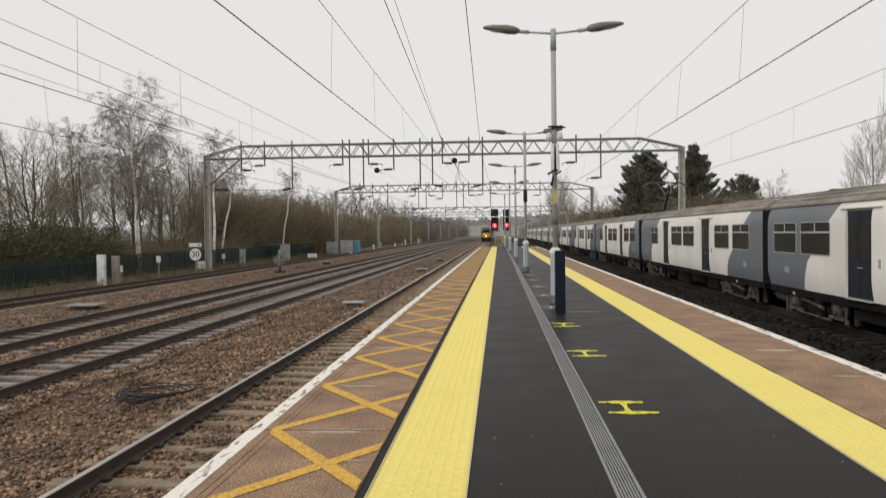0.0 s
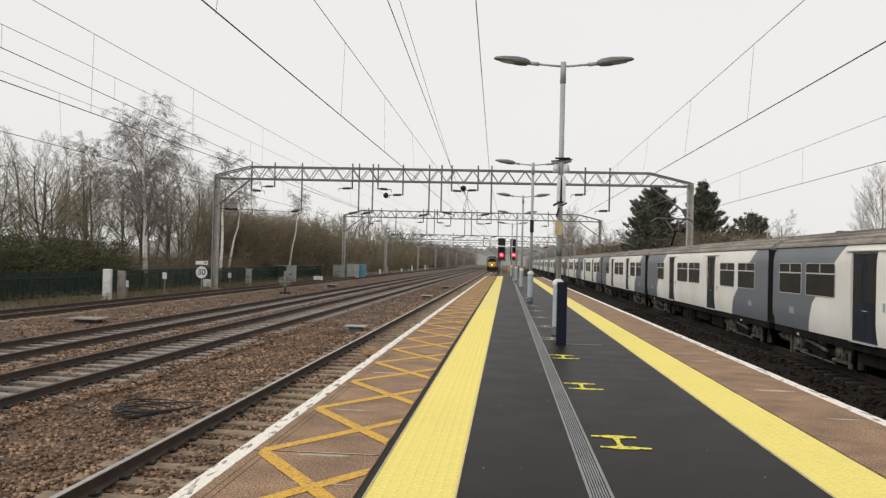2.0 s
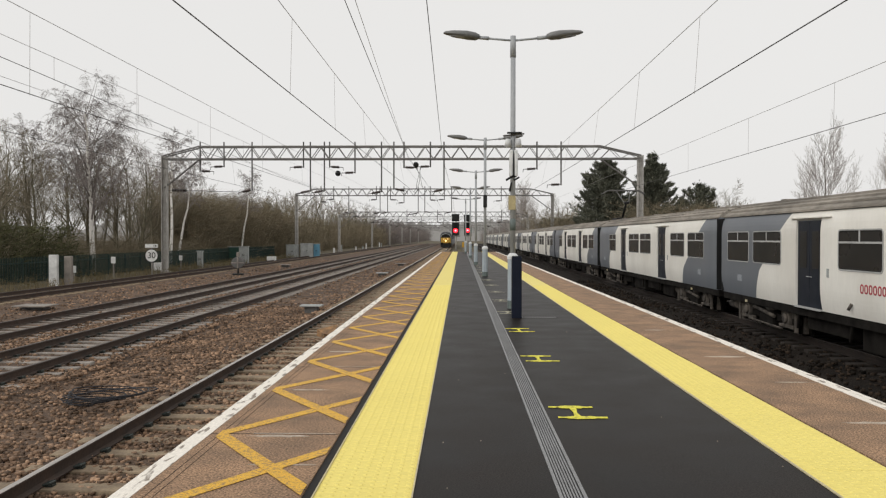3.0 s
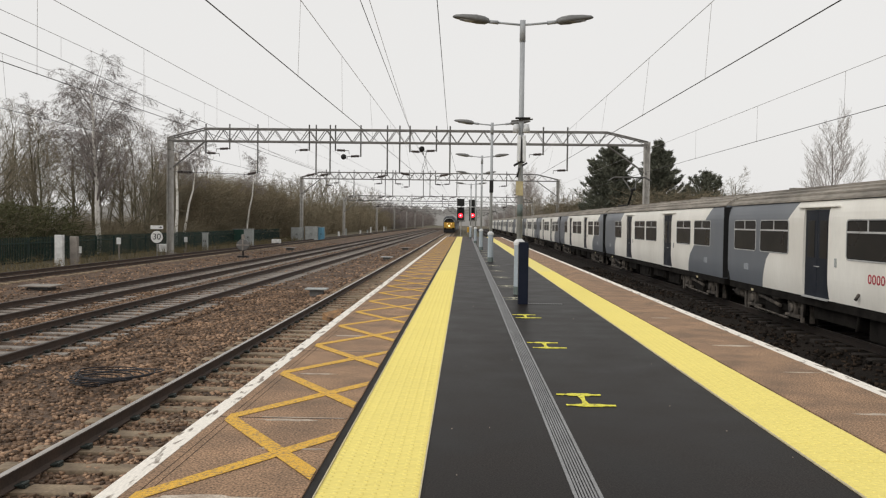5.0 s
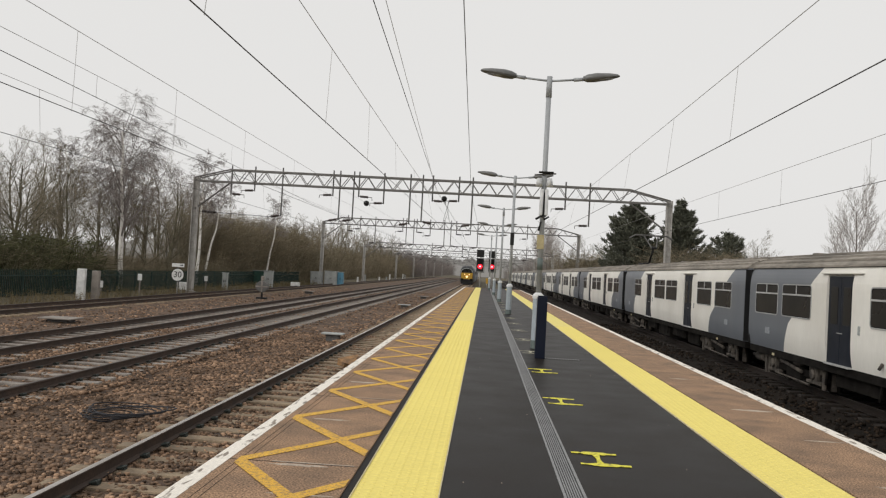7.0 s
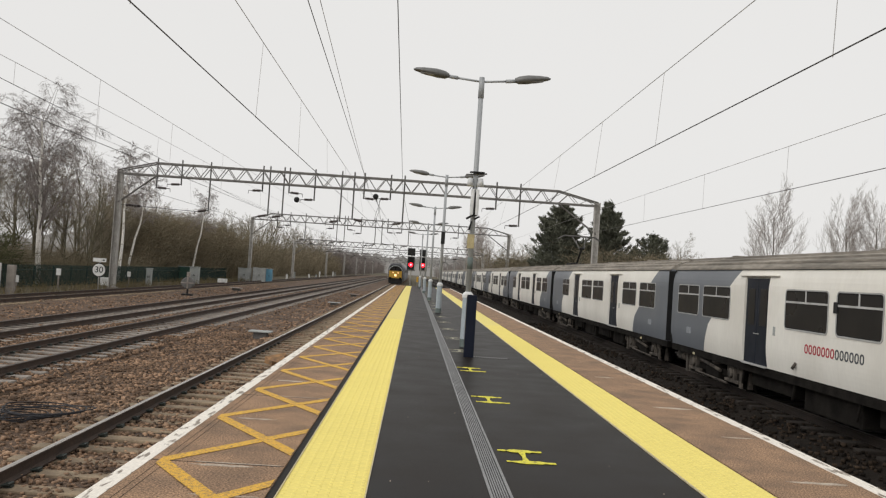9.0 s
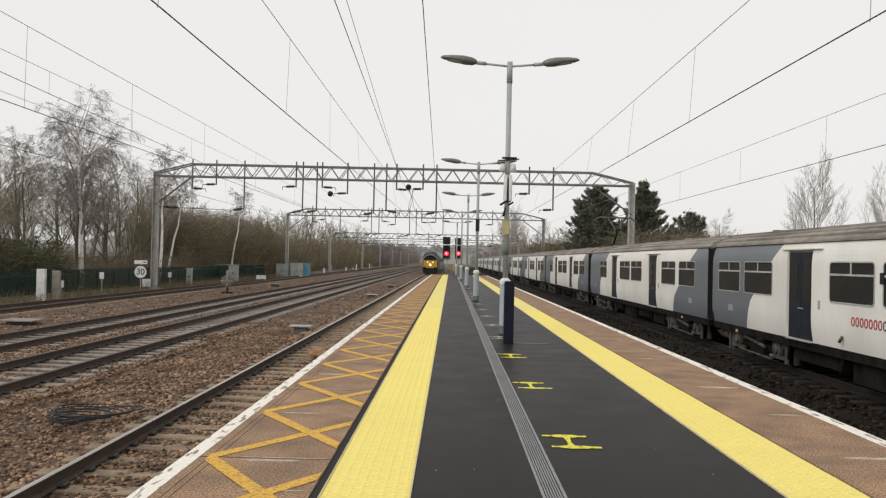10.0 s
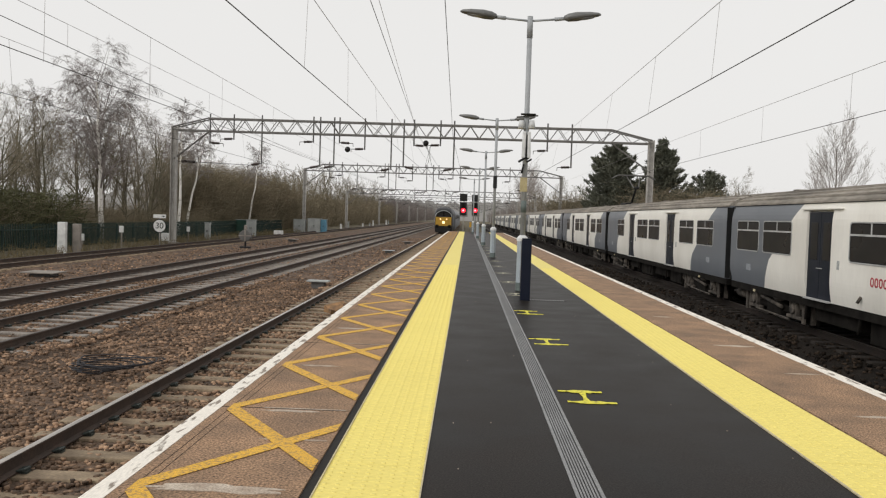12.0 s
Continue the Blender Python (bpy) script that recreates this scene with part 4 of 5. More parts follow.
def train_car(kind):
    doors, windows = TYPES[kind]
    half = 10.06
    c = thing("train_car", "white and grey electric train carriage with dark doors, standing", "train carriage", "standing train", (8.92, 0, 0))
    part("body", ring_loft(body_rings(doors, half), smooth=False), M_LIVERY, c)
    prof = [(-1.335, 1.99), (-1.3, 2.06), (-1.12, 2.19), (-0.75, 2.31), (-0.3, 2.375), (0.3, 2.375), (0.75, 2.31), (1.12, 2.19), (1.3, 2.06), (1.335, 1.99)]
    roof = part("roof", ring_loft([[(x, y, z) for x, z in prof] for y in (-half + 0.02, half - 0.02)], smooth=False), M_ROOF, c, "sooty grey ribbed roof")
    for x, z in ((-1.345, 1.995), (-1.215, 2.128), (-1.05, 2.22), (-0.76, 2.315), (-0.5, 2.352), (-0.25, 2.378)):
        part("roof_rib", box(x - 0.025, x + 0.02, -half, half, z - 0.015, z + 0.025), M_ROOF, roof)
    part("gutter", box(-1.352, -1.325, -half, half, 1.968, 1.98), M_RUBBER, roof, "dark rain gutter")
    for y in (-5.5, 0.5, 7.3):
        part("roof_vent", box(-0.75, -0.5, y - 0.14, y + 0.14, 2.3, 2.385, bevel=0.02), M_ROOF, roof)
    for y0, y1 in windows:
        window(c, y0, y1)
    for y0, y1 in doors:
        m = (y0 + y1) / 2
        for a, b in ((y0 + 0.012, m - 0.006), (m + 0.006, y1 - 0.012)):
            lf = part("door", box(-1.365, -1.335, a, b, -0.09, 1.78, bevel=0.006), M_DOOR, c, "dark navy sliding door leaf")
            part("door_pane", box(-1.372, -1.36, a + 0.13, b - 0.13, 0.75, 1.55, bevel=0.003), M_GLASS, lf)
        part("handle", box(-1.38, -1.366, m - 0.13, m + 0.13, 0.56, 0.575), M_FRAME, c)
        part("door_header", box(-1.43, -1.36, y0 - 0.45, y1 + 0.3, 1.83, 1.85), M_LIVERY, c)
        part("button_box", box(-1.425, -1.405, y0 - 0.42, y0 - 0.33, 0.6, 0.78, bevel=0.006), M_CABINET, c)
        part("threshold", box(-1.43, -1.33, y0, y1, -0.125, -0.09), M_FRAME, c)
    for y in (-half + 1.7, half - 1.55):
        part("data_panel", box(-1.42, -1.408, y - 0.16, y + 0.16, 0.26, 0.42), M_LOGOPALE, c)
    for y in (-7.28, 8.18):
        part("jacking_plate", box(-1.36, -1.335, y - 0.06, y + 0.06, -0.28, -0.22), M_CREAM, c, "small cream plate")
    part("solebar", box(-1.34, 1.34, -half, half, -0.3, -0.12), M_UNDER, c)
    for s in (-7.1, 7.1):
        bogie(c, s)
    for y in (-4.9, -2.7, 0.0, 2.4, 4.9):
        part("cable_conduit", tube((-1.3, y, -0.3), (-1.27, y + 0.15, -0.62), 0.028, sides=6), M_UNDER, c)
    for y0, y1, z in ((-4.6, -2.9, -0.72), (-2.5, -0.4, -0.62), (0.1, 2.2, -0.75), (2.6, 4.7, -0.6)):
        part("equipment_case", box(-1.2, 1.2, y0, y1, z, -0.3, bevel=0.03), M_UNDER, c)
    part("gangway", box(-0.75, 0.75, half, half + 0.54, -0.1, 2.05, bevel=0.04), M_RUBBER, c, "black rubber gangway between carriages")
    # black plates on the carriage ends paint in the shade of the gap
    for y0, y1 in ((-half - 0.02, -half), (half, half + 0.02)):
        part("gap_shade_plate", box(-1.4, 1.4, y0, y1, -0.1, 1.95), M_RUBBER, c)
    part("rain_pipe", tube((-1.38, half - 0.05, -0.1), (-1.33, half - 0.05, 1.95), 0.025, sides=6), M_RUBBER, c)
    return c


M_LOGOPALE = mat("pale_decal", (0.34, 0.36, 0.39), 0.5, scale=6, bump=0)
car_a, car_b = train_car("A"), train_car("B")
PITCH, FIRST = 20.6, 13.68
car_a.location.y, car_b.location.y = FIRST, FIRST + PITCH
for k in range(2, 12):
    copy_thing((car_a, car_b)[k % 4 > 0], pose(8.92, FIRST + PITCH * k + (0.35 if k < 4 else 0), 0))
# operator's name on the nearest carriage, as plain hollow shapes
for k in range(13):
    y = 15.55 - 0.163 * k - FIRST
    rings = [round_loop(-1.41 + dx, y - 0.135 + d, y - 0.005 - d, 0.365 + d, 0.545 - d, 0.062 - d) for dx, d in ((0.0, 0.0), (-0.006, 0.0), (-0.006, 0.03), (0.0, 0.03))]
    part("name_shape", ring_loft(rings, smooth=False, caps=False), M_LOGORED if k < 7 else M_LOGOGREY, car_a)
part("lamp_bracket", tube((-1.47, 15.0 - FIRST + 0.9, 0.02), (-1.4, 15.0 - FIRST + 0.9, 0.14), 0.032, sides=8), M_DIRTY, car_a)
part("indicator_box", box(-1.44, -1.405, 14.36 - FIRST, 14.5 - FIRST, 1.18, 1.38, bevel=0.01), M_BLACK, car_a)
panto = thing("pantograph", "raised dark pantograph with a wide collector head on the carriage roof", "pantograph", at=(8.92, 44.9, 2.37))
part("base_frame", box(-0.55, 0.55, -0.7, 0.7, 0.0, 0.1), M_BLACK, panto)
for s in (-0.4, 0.4):
    part("insulator_foot", tube((s, -0.5, -0.02), (s, -0.5, 0.12), 0.08, sides=10), M_CERAMIC, panto)
part("lower_arm", tube((0, 0.6, 0.1), (0, -0.55, 0.9), 0.06, sides=8), M_BLACK, panto)
part("knuckle", tube((-0.12, -0.55, 0.9), (0.12, -0.55, 0.9), 0.07, sides=8), M_BLACK, panto)
for s in (-0.12, 0.12):
    part("upper_arm", tube((s, -0.55, 0.9), (s * 3, 0.35, 1.55), 0.028, sides=6), M_STEELDARK, panto)
for y in (0.2, 0.52):
    part("collector_strip", tube((-0.85, y, 1.6), (0.85, y, 1.6), 0.035, sides=6), M_STEELDARK, panto)
    for s in (-1, 1):
        part("horn", tube((s * 0.85, y, 1.6), (s * 1.15, y, 1.42), 0.025, sides=6), M_STEELDARK, panto)


# ---- approaching locomotive and its coaches ----
def loco_profile(w, top, shoulder):
    pts = [(-w * 0.96, 0.2), (-w, 0.7), (-w, shoulder), (-w * 0.93, shoulder + 0.3), (-w * 0.72, top - 0.16), (-w * 0.35, top - 0.03)]
    return [(x, z + RAIL) for x, z in pts] + [(-x, z + RAIL) for x, z in pts[::-1]]


def locomotive():
    g = thing("diesel_locomotive", "grey diesel locomotive with a yellow front and lit headlamps, approaching", "locomotive", at=(-3.39, 0, 0))
    rings = []
    for y, w, top, sh in ((0.0, 1.14, 2.35, 1.8), (0.04, 1.2, 2.42, 1.9), (0.38, 1.24, 3.3, 2.5), (0.9, 1.3, 3.58, 2.7), (1.8, 1.34, 3.68, 2.8), (18.6, 1.34, 3.68, 2.8), (19.3, 1.24, 3.3, 2.5)):
        rings.append([(x, y, z) for x, z in loco_profile(w, top, sh)])
    part("body", ring_loft(rings), M_LOCOGREY, g, "dark grey rounded body")
    part("front_panel", box(-1.13, 1.13, -0.05, 0.02, 0.08, 1.36, bevel=0.03), M_TRAINYEL, g, "bright yellow warning panel")
    cab = part("cab_front", ring_loft([[(x, y, z) for x, z in ((-1.16, 1.4), (1.16, 1.4), (1.0, 2.1), (0.5, 2.3), (-0.5, 2.3), (-1.0, 2.1))] for y in (0.04, 0.6)], smooth=False), M_UNDER, g, "sooty dark cab front")
    part("cab_arch", ring_loft([[(r * 1.15 * math.cos(a), yy, 1.4 + r * 0.86 * math.sin(a)) for a in (math.pi * k / 14 for k in range(15))] for r, yy in ((0.97, -0.01), (1.06, -0.01), (1.06, 0.05), (0.97, 0.05))], caps=False), M_CABINET, cab, "pale grey arch round the cab front")
    for s in (-1, 1):
        part("windscreen", box(min(s * 0.12, s * 0.95), max(s * 0.12, s * 0.95), 0.0, 0.06, 1.48, 1.98, bevel=0.02), M_GLASS, cab, "dark windscreen")
        part("marker_lamp", tube((s * 0.45, -0.1, 1.06), (s * 0.45, -0.04, 1.06), 0.1, sides=14), M_MARKER, g, "small lit marker lamp")
        b = part("buffer", tube((s * 0.87, -0.55, -0.05 + 0.1), (s * 0.87, 0.0, 0.05), 0.09, sides=12), M_UNDER, g)
        part("buffer_head", tube((s * 0.87, -0.62, 0.05), (s * 0.87, -0.55, 0.05), 0.24, sides=16), M_UNDER, b)
    for s in (-1, 1):
        part("cab_window", box(min(s * 1.27, s * 1.335), max(s * 1.27, s * 1.335), 1.0, 1.7, 1.25, 1.8, bevel=0.01), M_GLASS, g)
        part("cab_door", box(min(s * 1.29, s * 1.345), max(s * 1.29, s * 1.345), 2.0, 2.65, -0.1, 1.75, bevel=0.01), M_LOCOGREY, g)
        part("handrail", tube((s * 1.36, 1.9, 0.1), (s * 1.36, 1.9, 1.5), 0.02, sides=6), M_FRAME, g)
        part("wiper", tube((s * 0.5, -0.03, 1.46), (s * 0.3, -0.03, 1.85), 0.012, sides=5), M_BLACK, cab)
    part("nose_seam", box(-1.14, 1.14, -0.062, -0.05, 1.36, 1.4), M_BLACK, g)
    part("coupling", tube((0, -0.35, -0.02), (0, 0.0, -0.02), 0.08, sides=8), M_UNDER, g)
    for y in (5.0, 9.0, 13.0):
        part("roof_hatch", box(-0.7, 0.7, y - 1.2, y + 1.2, 2.7, 2.8, bevel=0.03), M_UNDER, g)
    part("headlamp", tube((0, -0.12, 0.6), (0, -0.04, 0.6), 0.2, sides=16), M_HEADLAMP, g, "bright warm headlamp")
    part("buffer_beam", box(-1.2, 1.2, -0.12, 0.15, -0.25, 0.09, bevel=0.02), M_BLACK, g)
    part("plough", ring_loft([[(-1.1, y, -0.87), (1.1, y, -0.87), (1.15, y, -0.25), (-1.15, y, -0.25)] for y in (-0.1, 0.1)], smooth=False), M_BLACK, g)
    for y in (3.4, 15.4):
        t = part("bogie", box(-1.15, 1.15, y - 2.2, y + 2.2, -0.55, 0.0, bevel=0.04), M_UNDER, g)
        for s in (-1, 1):
            for d in (-1.7, 0, 1.7):
                part("wheel", tube((s * 0.7, y + d, -0.38), (s * 0.83, y + d, -0.38), 0.52, sides=18), M_UNDER, t)
    part("fuel_tank", box(-1.15, 1.15, 7, 12, -0.5, 0.1, bevel=0.05), M_UNDER, g)
    return g


def coach():
    g = thing("railway_coach", "grey railway coach hauled behind the locomotive", "railway coach", "hauled coaches", (-3.39, 0, 0))
    part("body", ring_loft([[(x, y, z) for x, z in loco_profile(1.35, 3.7, 2.8)] for y in (0, 22.6)]), M_COACH, g)
    for k in range(8):
        for s in (-1, 1):
            part("window", box(min(s * 1.34, s * 1.36), max(s * 1.34, s * 1.36), 2.2 + 2.4 * k, 3.8 + 2.4 * k, 1.05, 1.75, bevel=0.004), M_GLASS, g)
    for y in (3.4, 19.2):
        part("bogie", box(-1.15, 1.15, y - 1.6, y + 1.6, -0.85, -0.2, bevel=0.05), M_UNDER, g)
    return g


M_COACH = mat("coach_grey", (0.3, 0.31, 0.33), 0.5, second=(0.22, 0.22, 0.23), scale=1.5, bump=0.03)
loco = locomotive()
coaches = [coach()]
coaches += [copy_thing(coaches[0], pose(-3.39, 0, 0)) for _ in range(3)]


# ---- woods, trees, fence ----
def grow(seed, height, trunk_r, counts, lengths, angles, droop, up=0.25, first=0.25, twig=0.0075, sway=0.14, white=2):
    """A bare tree: tapered limbs split into ever thinner ones. Returns its thick and its thin pieces."""
    rng = random.Random(seed)
    thick, thin = ([], []), ([], [])

    def bar(store, p, q, r0, r1, sides):
        verts, faces = store
        d = (q - p).normalized()
        a = d.orthogonal().normalized()
        c = d.cross(a)
        n = len(verts)
        for o, r in ((p, r0), (q, r1)):
            for k in range(sides):
                t = 2 * math.pi * k / sides
                verts.append(tuple(o + r * (math.cos(t) * a + math.sin(t) * c)))
        for k in range(sides):
            faces.append((n + k, n + (k + 1) % sides, n + sides + (k + 1) % sides, n + sides + k))

    def blade(verts, faces, p, q, w0, w1):
        d = q - p
        side = d.cross(Vector((rng.uniform(-1, 1), rng.uniform(-1, 1), rng.uniform(-1, 1)))).normalized()
        n = len(verts)
        if w1 > 0:
            verts.extend((tuple(p - side * w0), tuple(p + side * w0), tuple(q + side * w1), tuple(q - side * w1)))
            faces.append((n, n + 1, n + 2, n + 3))
        else:
            verts.extend((tuple(p - side * w0), tuple(p + side * w0), tuple(q)))
            faces.append((n, n + 1, n + 2))

    def limb(p, d, length, r, level):
        segs = (7, 4, 3, 2, 1)[level]
        last = len(counts)
        pts, dirs = [p], [d]
        for k in range(segs):
            jit = Vector((rng.uniform(-1, 1), rng.uniform(-1, 1), rng.uniform(-1, 1))) * sway
            pull = Vector((0, 0, up if level < 2 else -droop))
            d = (d + jit + pull * 0.3).normalized()
            q = p + d * length / segs
            f0, f1 = k / segs, (k + 1) / segs
            if level > 2:
                blade(thin[0], thin[1], p, q, max(r * (1 - 0.75 * f0), twig) * 1.15, 0.0 if k == segs - 1 else twig)
            else:
                bar(thick if level < white else thin, p, q, max(r * (1 - 0.75 * f0), twig * 0.8), max(r * (1 - 0.75 * f1), twig * 0.6), 6 if level < 1 else 4 if level < 2 else 3)
            p = q
            pts.append(p)
            dirs.append(d)
        if level >= last:
            return
        for k in range(counts[level]):
            f = (first if level == 0 else 0.2) + (1 - (first if level == 0 else 0.2)) * (k + rng.random()) / counts[level]
            i = min(int(f * segs), segs - 1)
            o = pts[i].lerp(pts[i + 1], f * segs - i)
            axis = dirs[i + 1].orthogonal().normalized()
            axis.rotate(Matrix.Rotation(rng.uniform(0, 2 * math.pi), 3, dirs[i + 1]))
            nd = dirs[i + 1].copy()
            nd.rotate(Matrix.Rotation(radians(angles[level] * rng.uniform(0.6, 1.3)), 3, axis))
            ln = length * lengths[level] * rng.uniform(0.65, 1.2) * (1.15 - 0.6 * f if level == 0 else 1 - 0.35 * f)
            limb(o, nd, ln, max(r * (1 - 0.7 * f) * 0.45, twig), level + 1)

    limb(Vector((0, 0, 0)), Vector((rng.uniform(-0.06, 0.06), rng.uniform(-0.06, 0.06), 1)).normalized(), height, trunk_r, 0)
    return thick, thin


def tree_kind(name, label, seed, height, trunk_r, counts, lengths, angles, droop, bark, twigs, **more):
    thick, thin = grow(seed, height, trunk_r, counts, lengths, angles, droop, **more)
    t = thing(name, label, "tree", "trees beside the line")
    part("trunk", bulk("trunk", *thick, bark, True), None, t)
    part("crown", bulk("crown", *thin, twigs), None, t, "bare twigs")
    return t


oak = dict(counts=(18, 8, 7, 4), lengths=(0.46, 0.5, 0.5, 0.55), angles=(50, 42, 40, 38), droop=-0.05, twig=0.006, sway=0.12)
fan = dict(counts=(15, 8, 7, 4), lengths=(0.5, 0.5, 0.5, 0.55), angles=(32, 32, 34, 36), droop=-0.1, first=0.1, twig=0.006, sway=0.11)
thin_oak = dict(counts=(14, 8, 5), lengths=(0.46, 0.52, 0.5), angles=(50, 42, 40), droop=0.0, twig=0.014)
thin_fan = dict(counts=(14, 8, 5), lengths=(0.5, 0.5, 0.5), angles=(34, 32, 34), droop=-0.1, first=0.1, twig=0.014)
kinds = [
    tree_kind("bare_tree", "leafless brown tree behind the railway fence", 1, 8.5, 0.15, bark=M_BARK, twigs=M_TWIG, **oak),
    tree_kind("bare_tree", "leafless brown tree behind the railway fence", 2, 7.5, 0.1, bark=M_BARK, twigs=M_TWIG, **oak),
    tree_kind("bare_tree", "slender leafless tree behind the railway fence", 3, 9.0, 0.14, bark=M_BARK, twigs=M_TWIG, **fan),
    tree_kind("bare_tree", "slender leafless tree behind the railway fence", 4, 7.0, 0.08, bark=M_BARK, twigs=M_TWIG, **fan),
]
far_kinds = [
    tree_kind("bare_tree", "leafless brown tree far along the railway fence", 5, 8.7, 0.15, bark=M_BARK, twigs=M_TWIG, **thin_oak),
    tree_kind("bare_tree", "slender leafless tree far along the railway fence", 6, 8.9, 0.12, bark=M_BARK, twigs=M_TWIG, **thin_fan),
]
birch = tree_kind("birch_tree", "tall leafless silver birch with a white trunk", 11, 12.6, 0.19, (30, 12, 9, 7), (0.45, 0.5, 0.5, 1.0), (38, 42, 45, 42), 1.3, M_BIRCH, M_GREYTWIG, first=0.3, sway=0.09, white=1, up=0.28, twig=0.0058)
young = tree_kind("birch_tree", "slim young silver birch with a crooked white trunk", 12, 9.3, 0.13, (18, 9, 7, 6), (0.27, 0.5, 0.5, 0.85), (42, 42, 45, 40), 0.9, M_BIRCH, M_GREYTWIG, first=0.56, sway=0.16, white=1, twig=0.007)
poplar = tree_kind("poplar_tree", "leafless poplar with upright twigs paled for haze", 21, 13.8, 0.16, (32, 12, 8, 4), (0.56, 0.45, 0.45, 0.5), (35, 26, 26, 28), -0.25, M_BARK, M_HAZETWIG, first=0.1, white=1, sway=0.05, twig=0.009, up=0.34)
birch.matrix_basis = pose(-25.3, 56.4, -1.3, 0, -6.5, 0)
birch.scale = (1.08, 1.08, 0.88)
copy_thing(young, pose(-28.8, 57.5, -1.2, 0, -3, 300)).scale = (1.1, 1.1, 1.08)
young.matrix_basis = pose(-24.3, 90.5, -1.3, 0, 2, 40)
copy_thing(young, pose(-24.4, 69, -1.2, 0, -4, 200)).scale = (1.15, 1.15, 1.17)
copy_thing(young, pose(-25.6, 74, -1.2, 0, 3, 80))
copy_thing(birch, pose(-34, 95, -3.2, 0, 0, 130))
poplar.matrix_basis = pose(49.2, 112, -1.6)
for x, y, a in ((59.5, 112, 70), (64.5, 114, 160), (71, 112, 250)):
    copy_thing(poplar, pose(x, y, -1.6, 0, 0, a))
for x, y, sc in ((13.6, 205, 0.85), (16.2, 215, 0.95), (18.5, 236, 1.0)):
    copy_thing(poplar, pose(x, y, -1.6, 0, 0, x * 50)).scale = (sc, sc, sc)
rng = random.Random(5)
spots = [(-26.6, 45), (-30.5, 47), (-33, 54), (-30.6, 59.5), (-31.5, 57), (-31.5, 65), (-27.8, 69), (-34, 73), (-28.6, 76),
         (-32, 43), (-30.5, 53), (-33.5, 62.5), (-30, 71), (-26.3, 73.5), (-31, 78), (-28.2, 63.5), (-29.5, 44.5), (-28.8, 49.8), (-36.5, 64), (-29.4, 67), (-33, 69), (-26.9, 51.5), (-29.2, 55.5), (-28.2, 54.2), (-26.6, 58.5), (-25.9, 62), (-25.2, 64.5)]
y = 80.0
while y < 250:
    spots += [(-26.0 - rng.random() * 2.5, y), (-30 - rng.random() * 4, y + 1.5)]
    y += 4.4 + y * 0.014
placed = []
for k, (x, y) in enumerate(spots):
    src = kinds[k % 4] if y < 105 else far_kinds[k % 2]
    s = rng.uniform(0.92, 1.08) * (0.82 if y < 47 else 0.95 if y < 58 else 1.0 if y < 80 else 0.9 if y < 140 else 1.05)
    if (x, y) == (-28.2, 54.2):
        s = 1.02
    m = pose(x, y, -1.3, rng.uniform(-4, 4), rng.uniform(-4, 4), rng.uniform(0, 360))
    ob = copy_thing(src, m) if src in placed else src
    placed.append(src)
    ob.matrix_basis = m
    ob.scale = (s, s, s)
for x, y, s in ((11.8, 112, 0.62), (13.2, 116, 0.78), (12.4, 121, 0.7), (22, 150, 0.9), (17, 128, 0.85), (19.5, 140, 0.9), (15.5, 155, 0.8), (36.5, 112, 0.7), (31.0, 118, 0.75), (14.8, 172, 0.9), (16, 190, 0.95), (18, 210, 1.0), (14.6, 225, 1.0)):
    ob = copy_thing((kinds[rng.randrange(4)], far_kinds[rng.randrange(2)])[y > 125], pose(x, y, -1.3, 0, 0, rng.uniform(0, 360)))
    ob.scale = (s, s, s)
    tagged(ob, "leafless tree behind the standing train")


for x, y, s, a in ((33.6, 103, 1.06, 40), (32.0, 104, 0.92, 150)):
    ob = copy_thing(kinds[1], pose(x, y, -1.3, 0, 0, a))
    ob.scale = (s * 1.15, s * 1.15, s)
    tagged(ob, "round-headed leafless tree behind the standing train")


def brush(name, n, place, low, high, label, material, wide=0.012, group=3):
    """Tangled stems with side twigs, joined."""
    r = np.random.default_rng(3)
    verts, faces = [], []

    def blade(p, q, w):
        d = q - p
        side = np.cross(d, r.normal(size=3))
        side *= w / (np.linalg.norm(side) + 1e-9)
        i = len(verts)
        verts.extend([tuple(p - side), tuple(p + side), tuple(q)])
        faces.append((i, i + 1, i + 2))
        other = np.cross(d, side)
        other *= w / (np.linalg.norm(other) + 1e-9)
        i = len(verts)
        verts.extend([tuple(p - other), tuple(p + other), tuple(q)])
        faces.append((i, i + 1, i + 2))

    for _ in range(n):
        x, y, z = place(r)
        h = r.uniform(low, high)
        p = np.array((x, y, z))
        lean = np.array((r.normal() * 0.25, r.normal() * 0.25, 1.0))
        q = p + lean * h
        blade(p, q, wide * 1.6)
        for _ in range(group):
            a = p + (q - p) * r.uniform(0.1, 0.85)
            d = np.array((r.normal(), r.normal(), r.uniform(0.0, 0.9)))
            b = a + d * h * 0.22
            blade(a, b, wide)
            for _ in range(2):
                c = a + (b - a) * r.uniform(0.2, 0.9)
                blade(c, c + np.array((r.normal(), r.normal(), r.uniform(-0.2, 0.8))) * h * 0.11, wide * 0.9)
    return tagged(new(name, bulk(name, verts, faces, material)), label, "undergrowth", kind="stuff")


